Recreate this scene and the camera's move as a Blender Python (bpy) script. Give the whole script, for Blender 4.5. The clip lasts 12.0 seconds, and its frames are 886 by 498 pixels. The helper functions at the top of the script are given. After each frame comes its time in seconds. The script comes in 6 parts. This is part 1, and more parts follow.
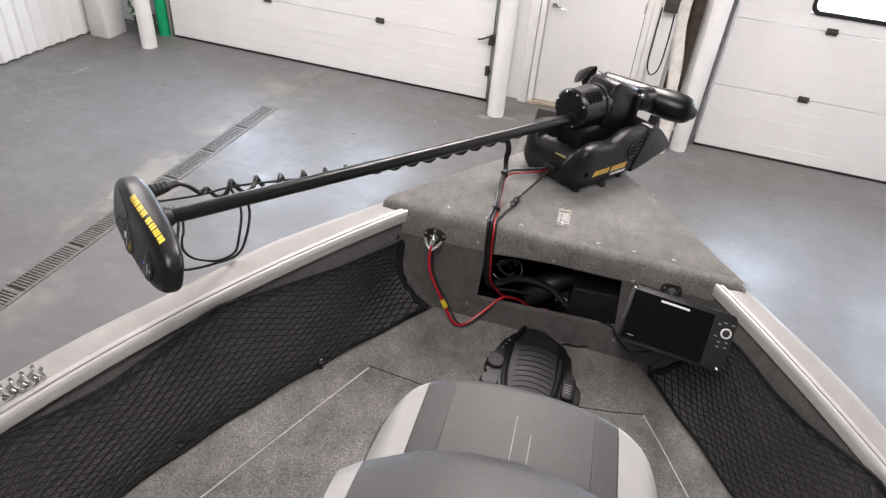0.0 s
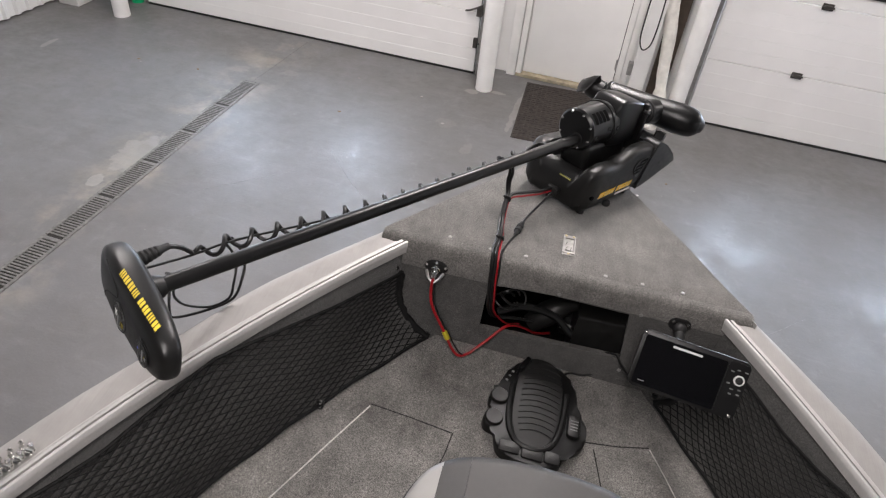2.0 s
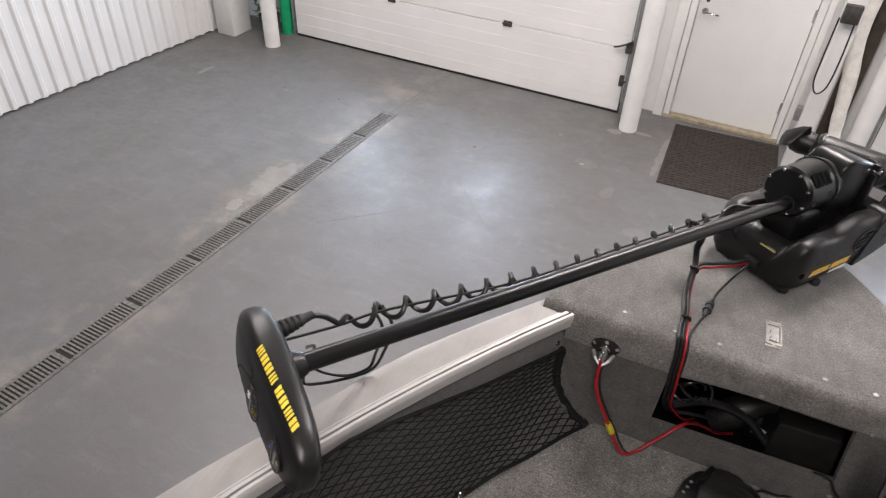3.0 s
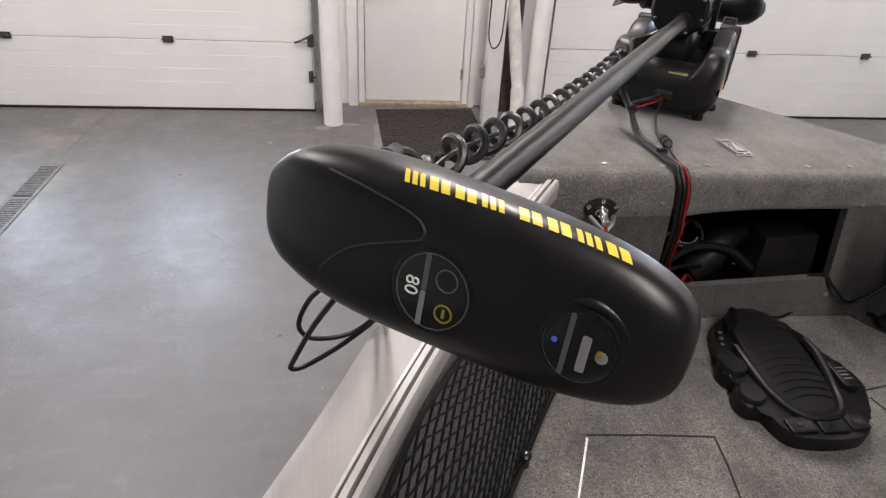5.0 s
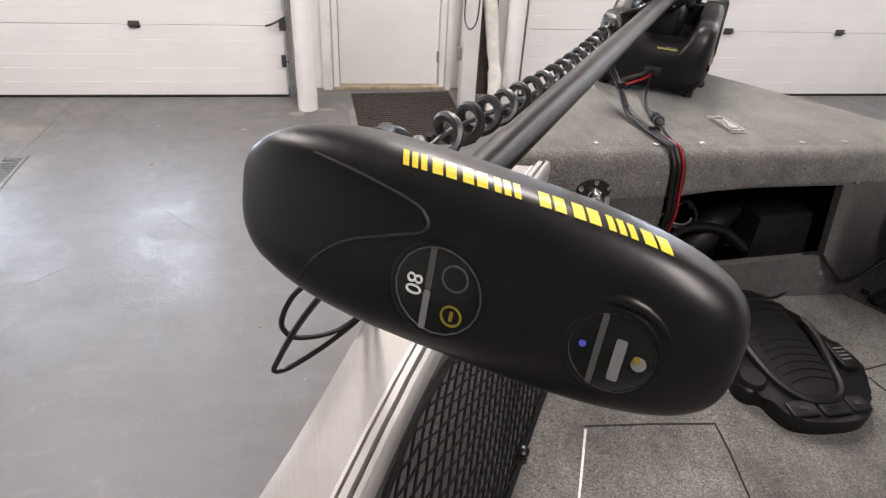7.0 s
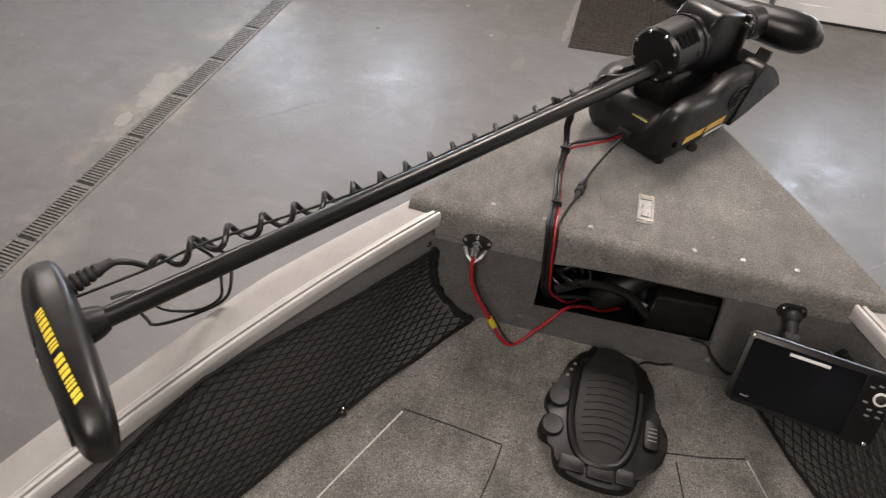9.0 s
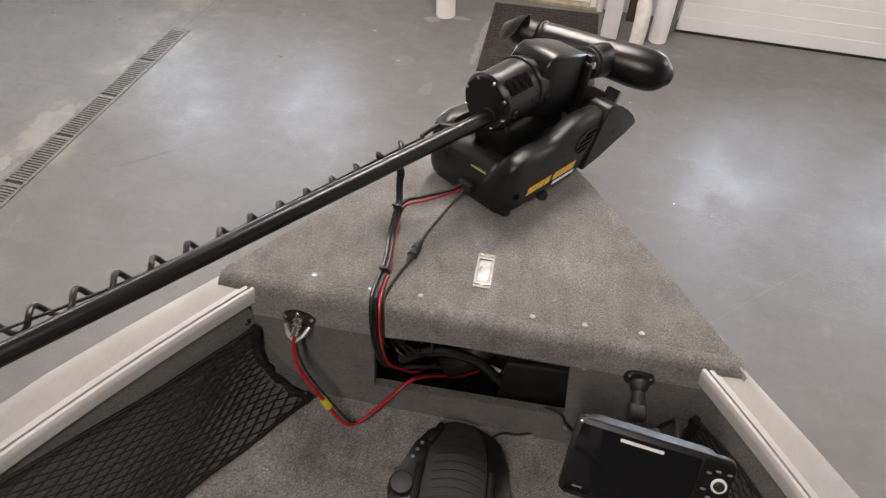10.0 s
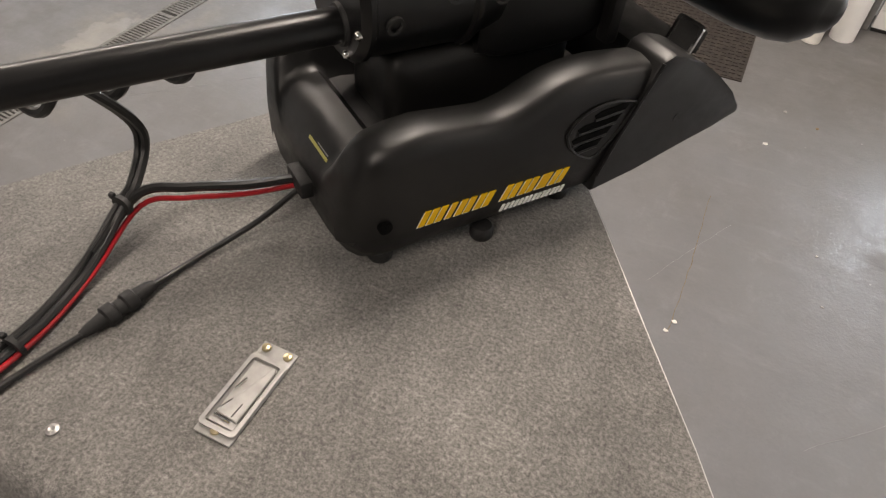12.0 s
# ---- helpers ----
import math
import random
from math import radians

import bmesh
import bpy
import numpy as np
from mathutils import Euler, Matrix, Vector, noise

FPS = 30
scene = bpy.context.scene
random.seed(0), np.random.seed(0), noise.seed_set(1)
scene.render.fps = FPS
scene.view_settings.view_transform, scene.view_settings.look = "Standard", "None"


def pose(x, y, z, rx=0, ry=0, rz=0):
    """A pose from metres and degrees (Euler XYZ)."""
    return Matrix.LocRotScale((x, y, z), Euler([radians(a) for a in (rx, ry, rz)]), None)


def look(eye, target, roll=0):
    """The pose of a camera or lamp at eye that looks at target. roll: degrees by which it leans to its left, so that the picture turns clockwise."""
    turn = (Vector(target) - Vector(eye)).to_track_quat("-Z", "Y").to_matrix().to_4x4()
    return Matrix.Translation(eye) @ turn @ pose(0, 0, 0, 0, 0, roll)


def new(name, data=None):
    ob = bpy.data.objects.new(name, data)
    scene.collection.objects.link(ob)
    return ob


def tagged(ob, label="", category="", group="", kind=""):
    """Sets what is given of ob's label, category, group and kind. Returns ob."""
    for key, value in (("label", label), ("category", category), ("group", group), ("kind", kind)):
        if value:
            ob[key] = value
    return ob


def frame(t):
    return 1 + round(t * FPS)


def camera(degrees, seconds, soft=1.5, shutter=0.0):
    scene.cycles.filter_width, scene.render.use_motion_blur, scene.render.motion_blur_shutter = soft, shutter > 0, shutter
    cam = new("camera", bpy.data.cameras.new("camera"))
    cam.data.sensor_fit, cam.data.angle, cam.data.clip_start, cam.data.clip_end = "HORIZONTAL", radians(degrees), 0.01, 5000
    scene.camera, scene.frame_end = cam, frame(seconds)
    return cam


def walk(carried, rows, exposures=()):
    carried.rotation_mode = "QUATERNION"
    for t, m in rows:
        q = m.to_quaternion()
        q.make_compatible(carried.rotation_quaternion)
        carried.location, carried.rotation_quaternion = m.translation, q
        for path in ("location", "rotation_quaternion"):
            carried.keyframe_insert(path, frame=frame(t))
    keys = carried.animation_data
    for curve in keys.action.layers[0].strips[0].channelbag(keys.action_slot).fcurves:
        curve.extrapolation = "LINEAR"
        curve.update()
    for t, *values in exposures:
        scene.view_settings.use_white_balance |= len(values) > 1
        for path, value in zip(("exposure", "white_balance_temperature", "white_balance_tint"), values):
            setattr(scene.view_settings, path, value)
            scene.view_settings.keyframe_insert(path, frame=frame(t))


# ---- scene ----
cam = camera(67.3, 12.0, soft=1.2, shutter=0.15)
PATH = [
    (0, (2.377, -0.579, 2.877), (1.951, 0.969, 1.685), 5.3),
    (0.5, (2.36, -0.509, 3.004), (1.848, 0.956, 1.742), 2.7),
    (1, (2.328, -0.468, 3.002), (1.893, 1.008, 1.725), 3.8),
    (1.5, (2.275, -0.454, 3.016), (1.864, 1.019, 1.726), 4.1),
    (2, (2.249, -0.407, 3.006), (1.907, 1.079, 1.713), 6.4),
    (2.5, (2.195, -0.27, 2.984), (1.786, 1.208, 1.7), 5.5),
    (3, (2.035, -0.202, 2.893), (1.354, 1.21, 1.652), 2.5),
    (3.5, (1.781, -0.229, 2.755), (1.262, 1.191, 1.446), 5.3),
    (3.7, (1.683, -0.255, 2.691), (1.287, 1.208, 1.386), 6.5),
    (5.3, (1.438, -0.075, 2.288), (1.759, 1.597, 1.239), 3.8),
    (5.5, (1.429, -0.065, 2.274), (1.818, 1.603, 1.24), 4.7),
    (6, (1.412, -0.044, 2.252), (1.873, 1.611, 1.228), 5.3),
    (6.5, (1.412, -0.04, 2.249), (1.857, 1.611, 1.211), 5.0),
    (6.7, (1.416, -0.04, 2.254), (1.82, 1.613, 1.203), 4.4),
    (8.3, (1.791, -0.136, 2.763), (1.436, 1.141, 1.265), -1.4),
    (8.5, (1.891, -0.122, 2.823), (1.547, 1.169, 1.334), 0.5),
    (9, (2.182, -0.012, 2.862), (1.742, 1.244, 1.369), 0.2),
    (9.5, (2.319, 0.102, 2.881), (1.94, 1.409, 1.415), 1.6),
    (10, (2.399, 0.263, 2.833), (2.083, 1.590, 1.370), 1.6),
    (10.5, (2.543, 0.549, 2.697), (2.092, 1.855, 1.251), 2.9),
    (11, (2.553, 0.791, 2.529), (1.975, 2.038, 1.076), 0.6),
    (11.5, (2.539, 0.990, 2.298), (1.936, 2.191, 0.816), 0.8),
    (12, (2.562, 1.047, 2.272), (1.924, 2.200, 0.767), 0.9),
]
walk(cam, [(t, look(eye, target, roll)) for t, eye, target, roll in PATH],
     [(0.0, 0.08, 6600, 11), (0.5, -0.07, 6600, 11), (1.0, -0.07, 6600, 11), (2.0, -0.27, 6600, 11), (3.5, -0.22, 6750, 12), (5.5, -0.28, 6700, 12), (6.0, -0.22, 6750, 12), (6.5, -0.02, 6750, 12), (8.5, -0.15, 7100, 12), (9.0, -0.22, 7100, 12), (11.0, -0.17, 7150, 11), (11.5, -0.27, 7300, 11), (12.0, -0.30, 7500, 11)])

# ---- world, light, exposure ----
world = bpy.data.worlds.new("world")
scene.world = world
world.use_nodes = True
sky = world.node_tree.nodes.new("ShaderNodeTexSky")
sky.sky_type, sky.sun_disc = "NISHITA", False
sky.sun_elevation, sky.sun_rotation = radians(35), radians(20)
world.node_tree.links.new(sky.outputs[0], world.node_tree.nodes["Background"].inputs[0])
world.node_tree.nodes["Background"].inputs[1].default_value = 0.12

LAMP_POWER = 132.0     # each twin-tube ceiling light
LAMPS = ((-1.0, 3.2, 1.12), (2.2, 3.2, 1.12), (6.2, 4.3, 0.55), (2.2, -1.2, 0.66))
DAY_POWER = 78.0      # each door window
WINDOW_X = ((-1.9, 0.75), (-0.4, 0.72), (3.98, 0.75), (5.7, 0.75))
ROOM_H = 4.2
WALL_Y, DOOR_Y = 6.02, 5.80
LEFT_X, RIGHT_X, BACK_Y = -3.72, 7.12, -5.5


# ---- materials ----
def mat(name, build, *args, **kw):
    m = bpy.data.materials.new(name)
    m.use_nodes = True
    build(m.node_tree, m.node_tree.nodes["Principled BSDF"], *args, **kw)
    return m


def node(nt, kind, **inputs):
    n = nt.nodes.new(kind)
    for key, value in inputs.items():
        n.inputs[key.replace("_", " ")].default_value = value
    return n


def coords(nt, scale):
    tc = nt.nodes.new("ShaderNodeTexCoord")
    mp = nt.nodes.new("ShaderNodeMapping")
    mp.inputs["Scale"].default_value = scale if isinstance(scale, tuple) else (scale,) * 3
    nt.links.new(tc.outputs["Object"], mp.inputs["Vector"])
    return mp.outputs[0]


def noise_tex(nt, scale, detail=3.0, rough=0.55, stretch=1.0):
    n = node(nt, "ShaderNodeTexNoise", Scale=1.0, Detail=detail, Roughness=rough)
    st = stretch if isinstance(stretch, tuple) else (stretch,) * 3
    nt.links.new(coords(nt, tuple(scale * s for s in st)), n.inputs["Vector"])
    return n.outputs["Fac"]


def ramp(nt, fac, stops):
    r = nt.nodes.new("ShaderNodeValToRGB")
    els = r.color_ramp.elements
    while len(els) < len(stops):
        els.new(0.5)
    for e, (p, c) in zip(els, stops):
        e.position, e.color = p, (c if len(c) == 4 else (*c, 1))
    nt.links.new(fac, r.inputs[0])
    return r.outputs[0]


def mix(nt, fac, a, b, mode="MIX"):
    m = nt.nodes.new("ShaderNodeMix")
    m.data_type, m.blend_type = "RGBA", mode
    for sock, value in ((m.inputs[0], fac), (m.inputs[6], a), (m.inputs[7], b)):
        if isinstance(value, bpy.types.NodeSocket):
            nt.links.new(value, sock)
        else:
            sock.default_value = value if not isinstance(value, tuple) or len(value) == 4 else (*value, 1)
    return m.outputs[2]


def maths(nt, op, a, b):
    m = nt.nodes.new("ShaderNodeMath")
    m.operation = op
    for sock, value in ((m.inputs[0], a), (m.inputs[1], b)):
        if isinstance(value, bpy.types.NodeSocket):
            nt.links.new(value, sock)
        else:
            sock.default_value = value
    return m.outputs[0]


def bump(nt, bsdf, height, strength, dist):
    b = node(nt, "ShaderNodeBump", Strength=strength, Distance=dist)
    nt.links.new(height, b.inputs["Height"])
    nt.links.new(b.outputs[0], bsdf.inputs["Normal"])


def plain(nt, bsdf, colour, rough=0.5, metal=0.0, var=0.12, scale=18.0, grain=0.0, grain_scale=400.0, spec=0.5, wear=0.15):
    big = noise_tex(nt, scale, 4.0)
    lo, hi = tuple(c * (1 - var) for c in colour), tuple(min(1, c * (1 + var)) for c in colour)
    nt.links.new(ramp(nt, big, [(0.3, lo), (0.7, hi)]), bsdf.inputs["Base Color"])
    fine = noise_tex(nt, scale * 4, 3.0)
    nt.links.new(ramp(nt, fine, [(0.3, (rough * (1 - wear),) * 3), (0.7, (min(1, rough * (1 + wear)),) * 3)]), bsdf.inputs["Roughness"])
    bsdf.inputs["Metallic"].default_value = metal
    bsdf.inputs["Specular IOR Level"].default_value = spec
    if grain:
        bump(nt, bsdf, noise_tex(nt, grain_scale, 2.0), grain, 0.001)


def carpet(nt, bsdf, dark, light, pile=0.4, worn=0.45):
    speck = noise_tex(nt, 290.0, 4.0, 0.80)
    tuft = noise_tex(nt, 140.0, 5.0, 0.8)
    patch = noise_tex(nt, 7.0, 6.0, 0.62)
    brush = noise_tex(nt, 26.0, 4.0, 0.6, (1.0, 0.45, 1.0))
    base = ramp(nt, speck, [(0.34, dark), (0.52, tuple((a + b) / 2 for a, b in zip(dark, light))), (0.68, light)])
    base = mix(nt, 0.42, base, ramp(nt, tuft, [(0.34, (0.35,) * 3), (0.5, (0.92,) * 3), (0.66, (1.75,) * 3)]), "MULTIPLY")
    base = mix(nt, worn, base, ramp(nt, patch, [(0.30, (0.55,) * 3), (0.5, (1.0,) * 3), (0.70, (1.4,) * 3)]), "MULTIPLY")
    base = mix(nt, 0.4, base, ramp(nt, brush, [(0.32, (0.6,) * 3), (0.5, (1.0,) * 3), (0.68, (1.35,) * 3)]), "MULTIPLY")
    nt.links.new(base, bsdf.inputs["Base Color"])
    bsdf.inputs["Roughness"].default_value = 1.0
    bsdf.inputs["Specular IOR Level"].default_value = 0.1
    bsdf.inputs["Sheen Weight"].default_value = 0.25
    bsdf.inputs["Sheen Roughness"].default_value = 0.6
    bump(nt, bsdf, maths(nt, "ADD", speck, tuft), pile, 0.003)


def epoxy(nt, bsdf):
    big = noise_tex(nt, 0.7, 5.0, 0.6)
    mid = noise_tex(nt, 5.0, 5.0, 0.65)
    fine = noise_tex(nt, 60.0, 3.0, 0.6)
    base = ramp(nt, big, [(0.28, (0.132, 0.126, 0.119)), (0.5, (0.152, 0.1488, 0.1480)), (0.72, (0.165, 0.166, 0.172))])
    base = mix(nt, 0.35, base, ramp(nt, mid, [(0.3, (0.82,) * 3), (0.7, (1.12,) * 3)]), "MULTIPLY")
    base = mix(nt, 0.25, base, ramp(nt, fine, [(0.3, (0.85,) * 3), (0.7, (1.1,) * 3)]), "MULTIPLY")
    sep = nt.nodes.new("ShaderNodeSeparateXYZ")
    tc = nt.nodes.new("ShaderNodeTexCoord")
    nt.links.new(tc.outputs["Object"], sep.inputs[0])
    # pale, worn paint along the drain and yellowish water stains beside it
    near = maths(nt, "ABSOLUTE", maths(nt, "ADD", sep.outputs[0], 1.02), 0.0)
    band = ramp(nt, near, [(0.08, (1, 1, 1)), (0.42, (0, 0, 0))])
    wear = maths(nt, "MULTIPLY", band, ramp(nt, noise_tex(nt, 2.2, 5.0, 0.65), [(0.48, (0, 0, 0)), (0.66, (1, 1, 1))]))
    base = mix(nt, maths(nt, "MULTIPLY", wear, 0.75), base, (0.31, 0.28, 0.23))
    rust = ramp(nt, noise_tex(nt, 9.0, 6.0, 0.7), [(0.69, (0, 0, 0)), (0.78, (1, 1, 1))])
    base = mix(nt, maths(nt, "MULTIPLY", rust, 0.14), base, (0.30, 0.22, 0.15))
    # dried films of pale residue and small pale chips
    edge = noise_tex(nt, 7.0, 5.0, 0.65)
    for cx, cy, rx, ry, pale in ((-1.13, 3.21, 0.15, 0.27, 0.38), (-1.16, 2.79, 0.055, 0.08, 0.6), (0.96, 4.72, 0.10, 0.08, 0.12), (1.25, 4.38, 0.05, 0.10, 0.16), (1.60, 3.95, 0.10, 0.07, 0.16), (-3.04, 4.50, 0.035, 0.12, 0.5), (-0.70, 4.98, 0.085, 0.055, 0.16), (1.02, 5.42, 0.07, 0.05, 0.5), (1.24, 5.50, 0.10, 0.03, 0.45), (1.50, 5.20, 0.035, 0.40, 0.35)):
        u = maths(nt, "POWER", maths(nt, "DIVIDE", maths(nt, "SUBTRACT", sep.outputs[0], cx), rx), 2.0)
        v = maths(nt, "POWER", maths(nt, "DIVIDE", maths(nt, "SUBTRACT", sep.outputs[1], cy), ry), 2.0)
        r2 = maths(nt, "ADD", maths(nt, "ADD", u, v), maths(nt, "MULTIPLY", maths(nt, "SUBTRACT", edge, 0.5), 3.2))
        base = mix(nt, maths(nt, "MULTIPLY", ramp(nt, r2, [(0.75, (1, 1, 1)), (1.0, (0, 0, 0))]), pale), base, (0.34, 0.325, 0.295))
    chips = ramp(nt, noise_tex(nt, 17.0, 2.0, 0.5), [(0.775, (0, 0, 0)), (0.79, (1, 1, 1))])
    base = mix(nt, maths(nt, "MULTIPLY", chips, 0.5), base, (0.42, 0.40, 0.37))
    scuff = ramp(nt, noise_tex(nt, 1.0, 5.0, 0.7, (2.2, 9.0, 1.0)), [(0.55, (0, 0, 0)), (0.75, (1, 1, 1))])
    base = mix(nt, maths(nt, "MULTIPLY", scuff, 0.30), base, (0.25, 0.247, 0.245))
    swirl = ramp(nt, noise_tex(nt, 6.0, 7.0, 0.78, (1.0, 0.6, 1.0)), [(0.55, (0, 0, 0)), (0.68, (1, 1, 1))])
    base = mix(nt, maths(nt, "MULTIPLY", swirl, 0.22), base, (0.26, 0.258, 0.258))
    grime = ramp(nt, noise_tex(nt, 2.6, 7.0, 0.72), [(0.52, (0, 0, 0)), (0.70, (1, 1, 1))])
    base = mix(nt, maths(nt, "MULTIPLY", grime, 0.30), base, (0.105, 0.098, 0.090))
    nt.links.new(base, bsdf.inputs["Base Color"])
    # glossy, uneven clear coat with scuffed patches
    patch = ramp(nt, noise_tex(nt, 3.2, 7.0, 0.72), [(0.40, (0, 0, 0)), (0.60, (1, 1, 1))])
    smear = ramp(nt, noise_tex(nt, 1.0, 5.0, 0.7, (11.0, 16.0, 1.0)), [(0.42, (0, 0, 0)), (0.62, (1, 1, 1))])
    gloss = maths(nt, "ADD", maths(nt, "MULTIPLY", patch, 0.16), maths(nt, "ADD", maths(nt, "MULTIPLY", fine, 0.10), maths(nt, "MULTIPLY", smear, 0.12)))
    nt.links.new(maths(nt, "ADD", gloss, 0.275), bsdf.inputs["Roughness"])
    bsdf.inputs["Specular IOR Level"].default_value = 0.52
    bump(nt, bsdf, maths(nt, "ADD", maths(nt, "MULTIPLY", mid, 1.0), maths(nt, "MULTIPLY", fine, 0.35)), 0.34, 0.008)


def brushed(nt, bsdf, colour, rough, along):
    lines = noise_tex(nt, 1.0, 3.0, 0.6, along)
    nt.links.new(ramp(nt, lines, [(0.3, tuple(c * 0.86 for c in colour)), (0.7, colour)]), bsdf.inputs["Base Color"])
    bsdf.inputs["Metallic"].default_value = 0.85
    nt.links.new(ramp(nt, lines, [(0.3, (rough * 1.25,) * 3), (0.7, (rough * 0.8,) * 3)]), bsdf.inputs["Roughness"])


def rail_metal(nt, bsdf, colour, dulled, metal=0.45):
    """Drawn aluminium: fine lines along the rail, dull patches and small scuffs."""
    lines = noise_tex(nt, 1.0, 4.0, 0.65, (420.0, 9.0, 60.0))
    dull = noise_tex(nt, 9.0, 5.0, 0.65)
    scuff = noise_tex(nt, 1.0, 5.0, 0.7, (60.0, 22.0, 40.0))
    base = ramp(nt, lines, [(0.3, tuple(c * 0.93 for c in colour)), (0.7, colour)])
    base = mix(nt, 0.5, base, ramp(nt, dull, [(0.32, (0.86,) * 3), (0.66, (1.1,) * 3)]), "MULTIPLY")
    base = mix(nt, 0.5, base, ramp(nt, scuff, [(0.24, (0.75,) * 3), (0.36, (1.0,) * 3)]), "MULTIPLY")
    nt.links.new(base, bsdf.inputs["Base Color"])
    bsdf.inputs["Metallic"].default_value = metal
    nt.links.new(ramp(nt, maths(nt, "ADD", maths(nt, "MULTIPLY", dull, 0.6), maths(nt, "MULTIPLY", lines, 0.4)), [(0.35, (0.58 + dulled,) * 3), (0.65, (0.44 + dulled,) * 3)]), bsdf.inputs["Roughness"])


def glow(nt, bsdf, colour, power):
    bsdf.inputs["Base Color"].default_value = (*colour, 1)
    bsdf.inputs["Emission Color"].default_value = (*colour, 1)
    bsdf.inputs["Emission Strength"].default_value = power


def pane_mat(nt, bsdf):
    bsdf.inputs["Base Color"].default_value = (1, 1, 1, 1)
    bsdf.inputs["Roughness"].default_value = 0.02
    bsdf.inputs["Transmission Weight"].default_value = 1.0
    bsdf.inputs["IOR"].default_value = 1.45


M_FLOOR = mat("epoxy_floor", epoxy)
M_WALL = mat("wall_paint", plain, (0.80, 0.795, 0.78), 0.55, 0, 0.04, 2.0, 0.1, 200)
M_CORR = mat("corrugated_paint", plain, (0.80, 0.80, 0.79), 0.35, 0, 0.03, 2.0)
M_DOOR = mat("sectional_door_paint", plain, (0.87, 0.86, 0.845), 0.42, 0, 0.03, 2.5, 0.12, 320)
M_TRIM = mat("white_trim", plain, (0.84, 0.83, 0.81), 0.45, 0, 0.05, 6.0)
M_STEEL = mat("galvanised_steel", plain, (0.42, 0.41, 0.40), 0.42, 0.8, 0.2, 25.0)
M_DARKSTEEL = mat("dark_steel", plain, (0.07, 0.065, 0.06), 0.5, 0.4, 0.3, 30.0)
M_GREEN = mat("green_pipe", plain, (0.0, 0.33, 0.13), 0.35)
# unseen ceiling and south wall: dark colours chosen to cut reflections, not known paint
M_CEIL = mat("unseen_ceiling_dark", plain, (0.20, 0.195, 0.19), 0.7, 0, 0.03, 2.0)
M_REAR = mat("unseen_wall_dark", plain, (0.13, 0.13, 0.13), 0.7, 0, 0.1, 2.0)
M_TUBE = mat("lamp_tube", glow, (1.0, 0.945, 0.955), 6.0)
M_DAY = mat("daylight_beyond", glow, (0.80, 0.90, 1.0), 5.0)
M_GLASS = mat("window_glass", pane_mat)
M_RUBBER = mat("black_rubber", plain, (0.011, 0.011, 0.011), 0.6, 0, 0.2, 60.0)
M_MAT = mat("rubber_mat", plain, (0.035, 0.028, 0.024), 0.75, 0, 0.35, 22.0, 0.5, 120)
M_IRON = mat("grate_iron", plain, (0.17, 0.165, 0.155), 0.55, 0.2, 0.35, 40.0, 0.2, 300)
# near-black that paints the dark depth of the drain; canister ribs share it
M_PIT = mat("drain_pit_shade", plain, (0.02, 0.018, 0.015), 0.8)
M_FOAM = mat("foam_wrap", plain, (0.74, 0.715, 0.66), 0.7, 0, 0.15, 14.0, 0.4, 60)
# near-black standing in for shade inside the locker, slots, vents and holes
M_SHADEBLACK = mat("shade_black", plain, (0.002, 0.002, 0.002), 0.9, 0, 0.0, 10.0, 0, 400, 0.1)
M_SHELL = mat("head_shell", plain, (0.0080, 0.0078, 0.0077), 0.36, 0, 0.10, 12.0, 0.04, 900, 0.42, 0.12)
M_RAIL = mat("drawn_aluminium", rail_metal, (0.56, 0.547, 0.532), 0.0)
M_PLATE = mat("dull_aluminium", rail_metal, (0.40, 0.385, 0.368), 0.08, 0.40)
M_LEAF = mat("leaf", plain, (0.06, 0.14, 0.03), 0.5, 0, 0.5, 30.0)
M_CARPET = mat("marine_carpet", carpet, (0.072, 0.0688, 0.064), (0.275, 0.263, 0.244), 0.6, 0.6)
M_TREAD = mat("worn_floor_carpet", carpet, (0.050, 0.0478, 0.0444), (0.335, 0.319, 0.296), 0.55, 0.85)
# the deck carpet again, darkened to paint in the shade of the aft face
M_FACE_SHADED = mat("shaded_face_carpet", carpet, (0.025, 0.0240, 0.0228), (0.132, 0.127, 0.120), 0.6, 0.6)
M_SIDE = mat("cockpit_side_carpet", carpet, (0.026, 0.0254, 0.0246), (0.140, 0.136, 0.129), 0.5)
M_ALU = mat("satin_aluminium", plain, (0.46, 0.447, 0.435), 0.40, 0.55, 0.06, 7.0, 0.0, 400, 0.5, 0.18)
M_HULL = mat("hull_paint", plain, (0.05, 0.05, 0.055), 0.25, 0.2)
M_ABS = mat("black_abs", plain, (0.0058, 0.0056, 0.0055), 0.43, 0, 0.18, 12.0, 0.05, 900, 0.46, 0.14)
M_SATIN = mat("satin_black", plain, (0.0056, 0.0056, 0.0058), 0.33, 0, 0.12, 9.0, 0.012, 700, 0.43, 0.07)
M_CHROME = mat("chrome", plain, (0.82, 0.81, 0.79), 0.16, 1.0, 0.04, 50.0)
M_YELLOW = mat("yellow_decal", plain, (0.80, 0.47, 0.004), 0.35, 0, 0.05)
M_LEMON = mat("lemon_decal", plain, (0.76, 0.58, 0.06), 0.35, 0, 0.05)
M_WHITE = mat("white_decal", plain, (0.78, 0.78, 0.76), 0.4, 0, 0.03)
M_RED = mat("red_cable", plain, (0.34, 0.010, 0.016), 0.34, 0, 0.1)
M_CORD = mat("black_cable", plain, (0.008, 0.008, 0.008), 0.40, 0, 0.1)
